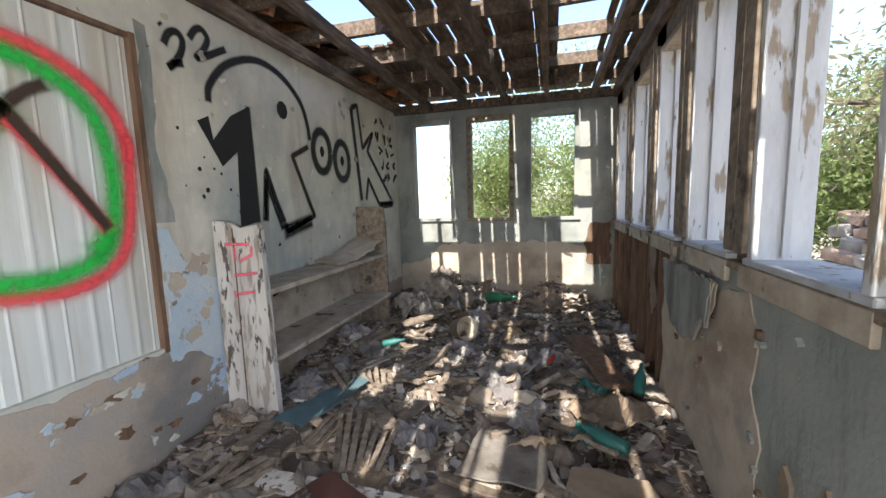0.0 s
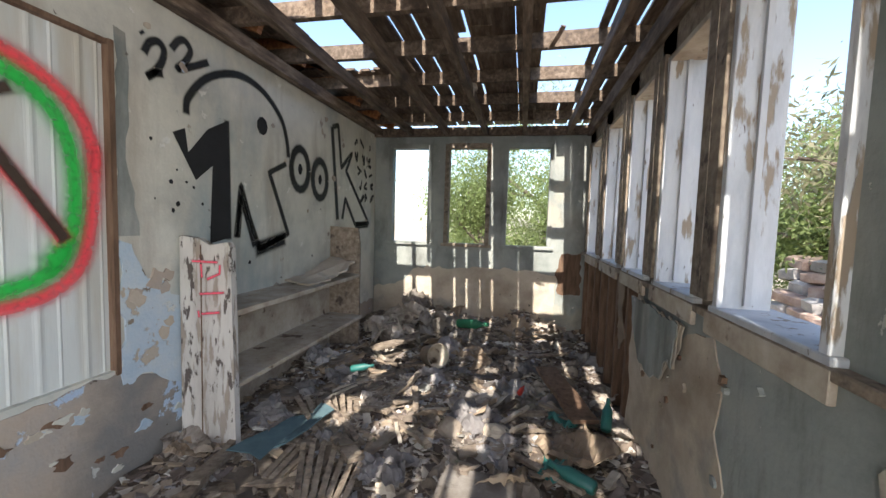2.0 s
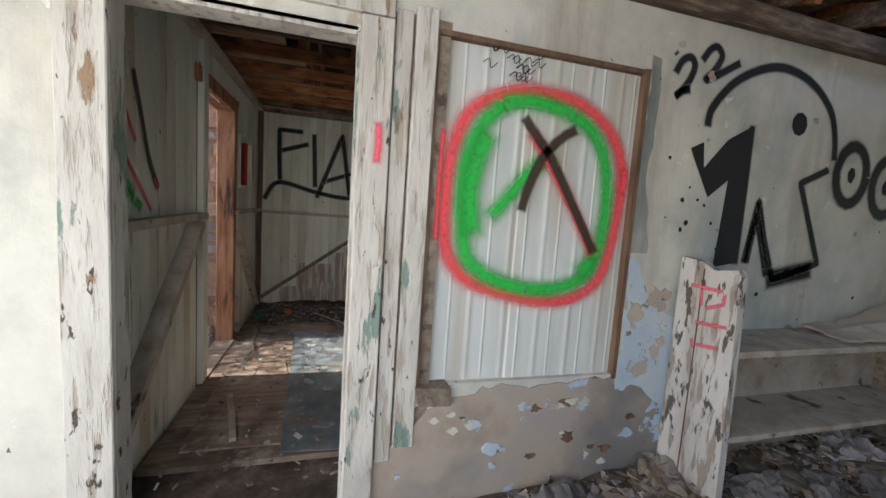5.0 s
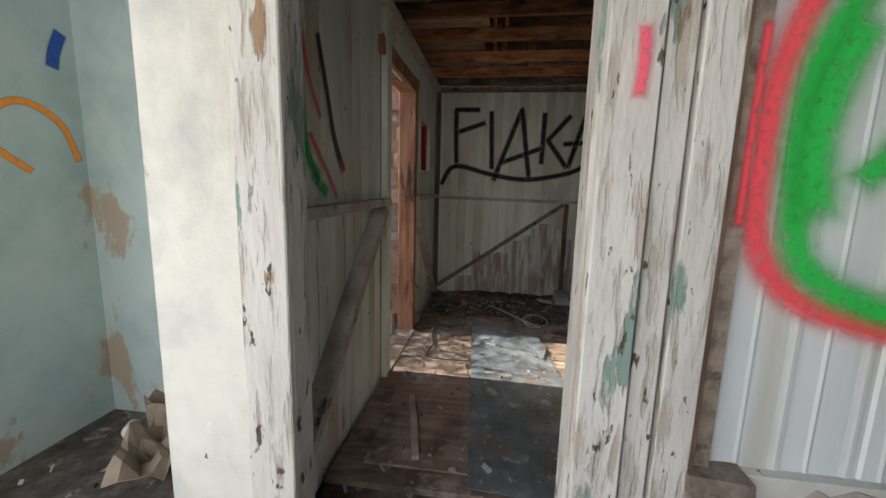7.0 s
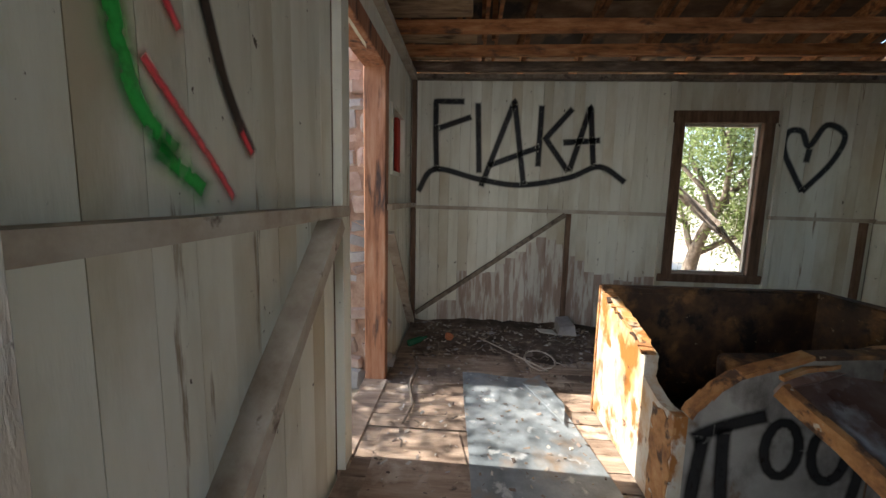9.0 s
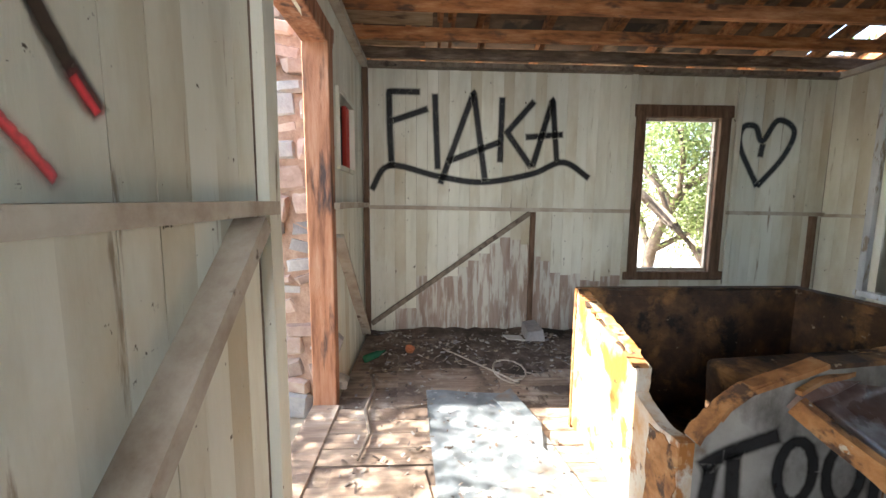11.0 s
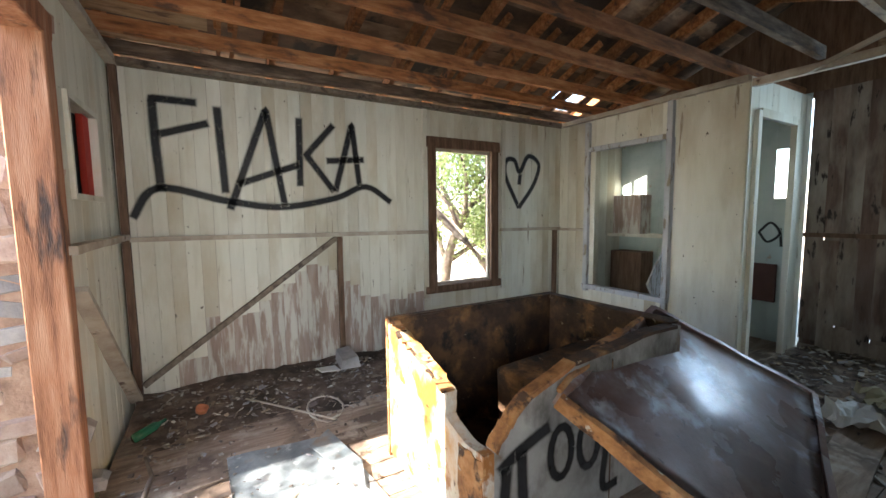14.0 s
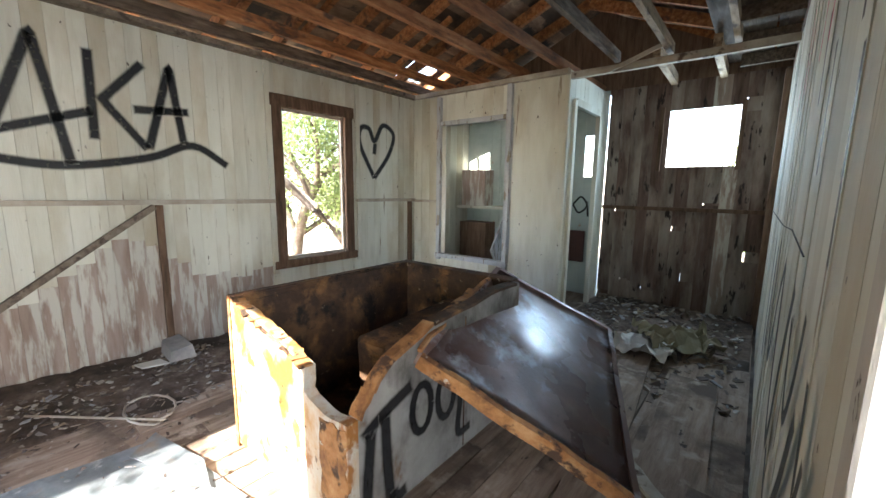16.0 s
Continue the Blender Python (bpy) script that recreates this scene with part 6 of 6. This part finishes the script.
def leaf_like(name, cols):
    m = bpy.data.materials.new(name)
    m.use_nodes = True
    n, l = m.node_tree.nodes, m.node_tree.links
    p = n["Principled BSDF"]
    g = n.new("ShaderNodeNewGeometry")
    r = n.new("ShaderNodeValToRGB")
    r.color_ramp.interpolation = "CONSTANT"
    while len(r.color_ramp.elements) < len(cols):
        r.color_ramp.elements.new(0.5)
    for i, c in enumerate(cols):
        r.color_ramp.elements[i].position = i / len(cols)
        r.color_ramp.elements[i].color = (*c, 1)
    l.new(g.outputs["Random Per Island"], r.inputs["Fac"])
    z = n.new("ShaderNodeTexNoise")
    z.inputs["Scale"].default_value = 30
    l.new(g.outputs["Position"], z.inputs["Vector"])
    mx = n.new("ShaderNodeMix")
    mx.data_type, mx.blend_type = "RGBA", "MULTIPLY"
    mx.inputs["Factor"].default_value = 0.6
    l.new(r.outputs[0], mx.inputs["A"])
    l.new(z.outputs["Fac"], mx.inputs["B"])
    l.new(mx.outputs["Result"], p.inputs["Base Color"])
    p.inputs["Roughness"].default_value = 0.9
    return m


M["scraps"] = leaf_like("scraps", [(0.140, 0.105, 0.084), (0.252, 0.196, 0.154), (0.364, 0.308, 0.252), (0.504, 0.448, 0.392), (0.182, 0.140, 0.119), (0.308, 0.266, 0.238), (0.644, 0.602, 0.546), (0.224, 0.182, 0.168), (0.392, 0.378, 0.392), (0.112, 0.084, 0.070), (0.280, 0.217, 0.168), (0.448, 0.350, 0.252)])
chips("scraps", 2600, lambda: (XF + 0.05 + abs(rnd.gauss(0, 0.5)), rnd.uniform(0, 4.2)), lambda x, y: max(0.0, 0.05 - 0.05 * (x - XF)) , (0.008, 0.04), "scraps", "scattered twigs, droppings and scraps on the floor", "litter")
chips("scraps", 900, lambda: (rnd.uniform(-2.75, -1.3), rnd.uniform(3.2, 5.45)), lambda x, y: max(0, min(0.05, (y - 3.7) * 0.05)), (0.01, 0.06), "scraps", "scattered litter by the end wall", "litter")
chips("scraps", 500, lambda: (rnd.uniform(-4.2, -1.4), rnd.uniform(0, 1.2)), lambda x, y: 0.018, (0.006, 0.025), "scraps", "crumbs and twigs on the floor boards", "litter")
ry = lambda: (rnd.uniform(XW + 0.05, XE - 0.02), 1.3 + 4.15 * rnd.random() ** 0.8)
chips("rubbish", 15000, ry, floor_h, (0.01, 0.075), "scraps", "packed scraps of paper, wood and plaster", "litter")
chips("rubbish", 500, lambda: (rnd.choice((XW + 0.05 + abs(rnd.gauss(0, 0.15)), rnd.uniform(-1.9, 1.3))), rnd.uniform(YS, 2.2)), floor_h, (0.01, 0.05), "scraps", "crumbs of plaster and dirt along the wall", "litter")


# kinds of rubbish in the long room, built a few times and then laid about
def crumple(name, size, mat, label, category, seed, flat=0.35):
    g = random.Random(seed)
    bm = bmesh.new()
    bmesh.ops.create_grid(bm, x_segments=14, y_segments=14, size=0.5)
    o = g.uniform(0, 50)
    for v in bm.verts:
        q = v.co.copy()
        v.co.z = flat * (abs(noise.noise(Vector((q.x * 3 + o, q.y * 3, o)))) + 0.5 * abs(noise.noise(Vector((q.x * 8, q.y * 8 + o, 0)))))
        v.co.x += 0.18 * noise.noise(Vector((q.x * 3, q.y * 3, o + 9)))
        v.co.y += 0.18 * noise.noise(Vector((q.x * 3, q.y * 3, o + 19)))
        v.co *= size
    bmesh.ops.solidify(bm, geom=list(bm.faces), thickness=0.004)
    return tagged(part(name, bm, M[mat]), label, category)


def scatter(proto, count, area, tilt=0.25, lift=0.0, smin=0.6, smax=1.4):
    tagged(proto, group=proto["category"] + " pieces in the rubbish")
    for i in range(count):
        x, y = area()
        s = rnd.uniform(smin, smax)
        m = Matrix.Translation((x, y, floor_h(x, y) + lift)) @ Euler((rnd.gauss(0, tilt), rnd.gauss(0, tilt), rnd.uniform(0, 6.28))).to_matrix().to_4x4()
        ob = proto if i == 0 else copy_thing(proto, m)
        ob.matrix_basis = m @ Matrix.Diagonal((s, s, s, 1))


for k, (nm, sz, mt, lb, ct, n) in enumerate((
        ("crumpled_paper", 0.22, "paper", "crumpled dusty sheet of paper", "paper", 28), ("crumpled_paper", 0.30, "paper", "dusty torn newspaper lying open", "paper", 14),
        ("rag", 0.34, "cloth", "dusty grey rag among the rubbish", "cloth", 22), ("cardboard_scrap", 0.30, "cardboard", "flattened torn piece of cardboard", "cardboard", 26),
        ("cardboard_scrap", 0.20, "chip_brown", "dirty brown scrap of board", "cardboard", 40), ("rag", 0.26, "paper", "pale dusty cloth on the rubbish", "cloth", 16))):
    scatter(crumple(nm, sz, mt, lb, ct, 30 + k, 0.25 if mt != "cloth" else 0.4), n, ry, 0.22, 0.01, 0.5, 0.95 if nm == "rag" else 1.3)
for k, (ln, wd, mt, n) in enumerate(((0.7, 0.05, "wood_grey", 22), (0.45, 0.035, "wood_grey", 40), (0.35, 0.08, "chip_brown", 30), (0.9, 0.09, "wood_grey", 7), (0.28, 0.02, "rail_tan", 24))):
    b = beam((-ln / 2, 0, 0.015), (ln / 2, 0, 0.015), wd, 0.015 + 0.1 * wd, segs=4, wob=0.006)
    pl = tagged(part("wood_slat", b, M[mt]), "splintered weathered piece of wood" if mt != "rail_tan" else "thin pale wood lath", "wood")
    scatter(pl, n, lambda: (rnd.uniform(XW + 0.3, XE - 0.3), 1.5 + 3.4 * rnd.random() ** 1.3), 0.08, 0.02, 0.7, 1.25)
for k in range(2):
    bm = bmesh.new()
    bmesh.ops.create_icosphere(bm, subdivisions=2, radius=0.06)
    for v in bm.verts:
        v.co *= 1 + 0.5 * noise.noise(v.co * 14 + Vector((k * 7, 0, 0)))
        v.co.z *= 0.6
    scatter(tagged(part("plaster_lump", bm, M["plaster_cream"] if k else M["chip_brown"]), "broken lump of plaster", "plaster"), 30, ry, 0.3, 0.02, 0.4, 1.3)


def fan(x, y, ang, n):
    """A splayed bundle of laths."""
    t = tagged(empty("lath_bundle", (x, y, floor_h(x, y) + 0.03)), "splayed bundle of weathered wooden laths", "wood")
    for i in range(n):
        a = ang + (i - n / 2) * 0.06 + rnd.uniform(-0.02, 0.02)
        d = Vector((math.cos(a), math.sin(a), 0))
        s = Vector((-d.y, d.x, 0)) * (i - n / 2) * 0.03
        part("lath", beam(s + Vector((0, 0, 0.004 * i)), s + d * rnd.uniform(0.35, 0.6) + Vector((0, 0, 0.03 + 0.004 * i)), 0.03, 0.01, segs=3), M["wood_grey"], t)


fan(-0.62, 1.75, 0.9, 9)
fan(-0.85, 1.55, 0.5, 8)
fan(-0.30, 2.75, 2.2, 7)
fan(-0.5, 3.05, 0.7, 6)
fan(-0.35, 2.35, 1.4, 8)
fan(-0.1, 2.2, 1.9, 7)
stick("plank", (-0.45, 2.05, 0.13), (0.45, 2.0, 0.16), 0.10, 0.025, "post_white", "long pale splintered board on the rubbish")
stick("plank", (-0.35, 1.55, 0.10), (0.05, 1.48, 0.10), 0.07, 0.03, "post_white", "white painted board end")
stick("plank", (-0.95, 2.0, 0.07), (-0.45, 1.55, 0.09), 0.10, 0.02, "wood_grey", "grey board lying across rubble")
stick("plank", (0.95, 3.9, 0.22), (1.15, 3.15, 0.18), 0.16, 0.025, "wood_brown", "dark board lying on the rubbish")
stick("plank", (-0.55, 4.0, 0.2), (-0.1, 4.6, 0.25), 0.12, 0.02, "wood_grey", "grey board lying on the rubbish")
sheet_thing("brown_panel", ragged([(-0.42, 1.50), (0.10, 1.52), (0.14, 1.98), (-0.16, 2.12), (-0.42, 1.50)], 0.2, 0.02)[:-1], 0.155, 0.012, "red_board", "dark red-brown board lying on rubbish", "board", 0.0)
sheet_thing("teal_cloth", ragged([(-0.74, 2.45), (-0.52, 2.42), (-0.36, 2.9), (-0.50, 3.0), (-0.64, 2.72), (-0.74, 2.45)], 0.1, 0.03)[:-1], 0.13, 0.006, "blue_cloth", "dusty dark teal cloth among laths", "cloth", 0.12)
sheet_thing("pale_board", ragged([(0.36, 2.25), (0.72, 2.22), (0.75, 2.55), (0.42, 2.6), (0.36, 2.25)], 0.1, 0.02)[:-1], 0.14, 0.01, "paper", "pale dusty board lying flat", "board", 0.02)
sheet_thing("pale_board", ragged([(0.8, 2.1), (1.2, 2.05), (1.15, 2.4), (0.85, 2.42), (0.8, 2.1)], 0.1, 0.02)[:-1], 0.13, 0.01, "cardboard", "dusty brown flattened box", "cardboard", 0.03)


def lathe(bm, prof, at, axis, sides=18):
    q = Vector(axis).to_track_quat("Z", "Y").to_matrix()
    rings = [[bm.verts.new(Vector(at) + q @ Vector((r * math.cos(2 * math.pi * k / sides), r * math.sin(2 * math.pi * k / sides), h))) for k in range(sides)] for r, h in prof]
    for a, b in zip(rings, rings[1:]):
        for k in range(sides):
            bm.faces.new((a[k], a[(k + 1) % sides], b[(k + 1) % sides], b[k]))
    bm.faces.new(rings[0][::-1])


def pot(x, y, r, h, axis, mat, label, name="bucket"):
    bm = bmesh.new()
    lathe(bm, [(r * 0.8, 0), (r, h), (r * 1.05, h), (r * 0.95, h - 0.005), (r * 0.76, 0.01)], (x, y, floor_h(x, y) + r * 0.8), axis)
    return tagged(part(name, bm, M[mat], smooth=True), label, name)


pot(-0.05, 4.05, 0.10, 0.20, (0.6, -0.7, 0.25), "rail_tan", "dusty plastic bucket lying on its side")
pot(-0.25, 1.15, 0.11, 0.2, (0.1, 0, 1), "blue_cloth", "dark blue bucket rim on the floor")


def bottle(x, y, z, axis, mat, label, s=1.0):
    bm = bmesh.new()
    lathe(bm, [(0.028 * s, 0), (0.034 * s, 0.01 * s), (0.034 * s, 0.14 * s), (0.014 * s, 0.19 * s), (0.013 * s, 0.23 * s), (0.001, 0.232 * s)], (x, y, z), axis, 14)
    return tagged(part("bottle", bm, M[mat], smooth=True), label, "bottle")


bottle(0.1, 4.75, 0.30, (1, -0.3, 0.1), "glass_green", "green glass bottle lying on rubbish", 1.5)
bottle(1.1, 2.55, 0.17, (-1, 0.6, 0.1), "teal", "crushed teal plastic bottle", 1.0)
bottle(1.25, 3.1, 0.17, (0.2, 0.8, 0.6), "teal", "teal plastic bottle leaning in rubbish", 0.9)
bottle(-0.55, 3.55, 0.18, (1, 0.2, 0.2), "teal", "small teal plastic bottle", 0.8)
bottle(0.75, 3.45, 0.18, (0.3, 1, 0.1), "red_paint", "small red plastic scrap bottle", 0.5)
scatter(crumple("plastic_bag", 0.16, "teal", "crumpled teal plastic bag", "bag", 71, 0.4), 2, lambda: (rnd.uniform(0.5, 1.3), rnd.uniform(2.4, 4.2)), 0.3, 0.02)
scatter(crumple("plastic_bag", 0.40, "paper", "pale dusty plastic bag in the corner", "bag", 72, 0.5), 6, lambda: (rnd.uniform(-0.8, 0.0), rnd.uniform(4.3, 5.3)), 0.3, 0.04)

# small things on the boarded room's floor
bm = bmesh.new()
lathe(bm, [(0.035, 0), (0.04, 0.035), (0.036, 0.036), (0.03, 0.01)], (-4.35, 0.32, 0.04), (0.2, 0.3, 1))
tagged(part("jar_cover", bm, M["orange_plastic"], smooth=True), "orange plastic jar cover on the dirt", "jar cover")
sheet_thing("paper_scrap", [(-4.62, 1.15), (-4.60, 1.30), (-4.48, 1.32), (-4.5, 1.17)], 0.07, 0.01, "white_plastic", "white paper scrap on the dirt", "paper", 0.03)
bm = bmesh.new()
box(bm, -4.80, -4.55, 1.36, 1.50, 0.04, 0.14, 0.02)
tagged(part("broken_brick", bm, M["stone_grey"]), "grey broken block by the wall", "block")
bottle(-4.15, -0.02, 0.05, (-0.5, 0.5, 0.05), "glass_green", "dusty glass bottle lying in the dirt", 0.9)
rope = tagged(empty("rope"), "pale frayed rope lying in a loop", "rope")
bm = bmesh.new()
tube(bm, [Vector((-4.0 + 0.17 * math.cos(a * 0.5) * (1 + 0.02 * a), 1.08 + 0.12 * math.sin(a * 0.5), 0.022)) for a in range(14)] + [Vector((-4.25, 0.75, 0.025)), Vector((-4.4, 0.6, 0.04))], [0.007] * 16, 6)
part("strand", bm, M["rail_tan"], rope, smooth=True)
bm = bmesh.new()
tube(bm, [(-3.95, 0.06, 0.02), (-3.7, 0.12, 0.035), (-3.45, 0.10, 0.025), (-3.2, 0.16, 0.03), (-3.0, 0.13, 0.02)], [0.008, 0.012, 0.013, 0.010, 0.006], 6)
tagged(part("branch", bm, M["bark"], smooth=True), "dry bent branch lying by the doorway", "branch")
foam = crumple("insulation", 0.55, "yellow_foam", "torn heap of dusty yellow insulation", "insulation", 80, 0.35)
foam.matrix_basis = pose(-1.75, 4.25, 0.05, 0, 0, 30)
bagw = crumple("plastic_bag", 0.45, "white_plastic", "pale crumpled plastic bag on the floor", "bag", 81, 0.35)
bagw.matrix_basis = pose(-1.95, 3.95, 0.03, 0, 0, 80)
hang = crumple("torn_paper", 0.5, "cardboard", "brown torn wallpaper fallen by the wall", "paper", 85, 0.5)
hang.matrix_basis = pose(-1.72, -0.8, 0.02, 0, 0, 20)
flp = tagged(part("torn_paper", slab([(-0.55, 0.03), (-0.32, 0.03), (-0.36, 0.4), (-0.5, 0.75), (-0.62, 0.5)], -1.90, -1.894, "x"), M["cardboard"]), "torn brown wallpaper sheet leaning against wall", "paper")
can = bmesh.new()
lathe(can, [(0.03, 0), (0.034, 0.005), (0.034, 0.1), (0.03, 0.11), (0.001, 0.112)], (-1.75, -1.2, 0.06), (0.7, 0.5, 0.2))
tagged(part("tin_can", can, M["white_plastic"], smooth=True), "pale crushed drink can on the floor", "can")
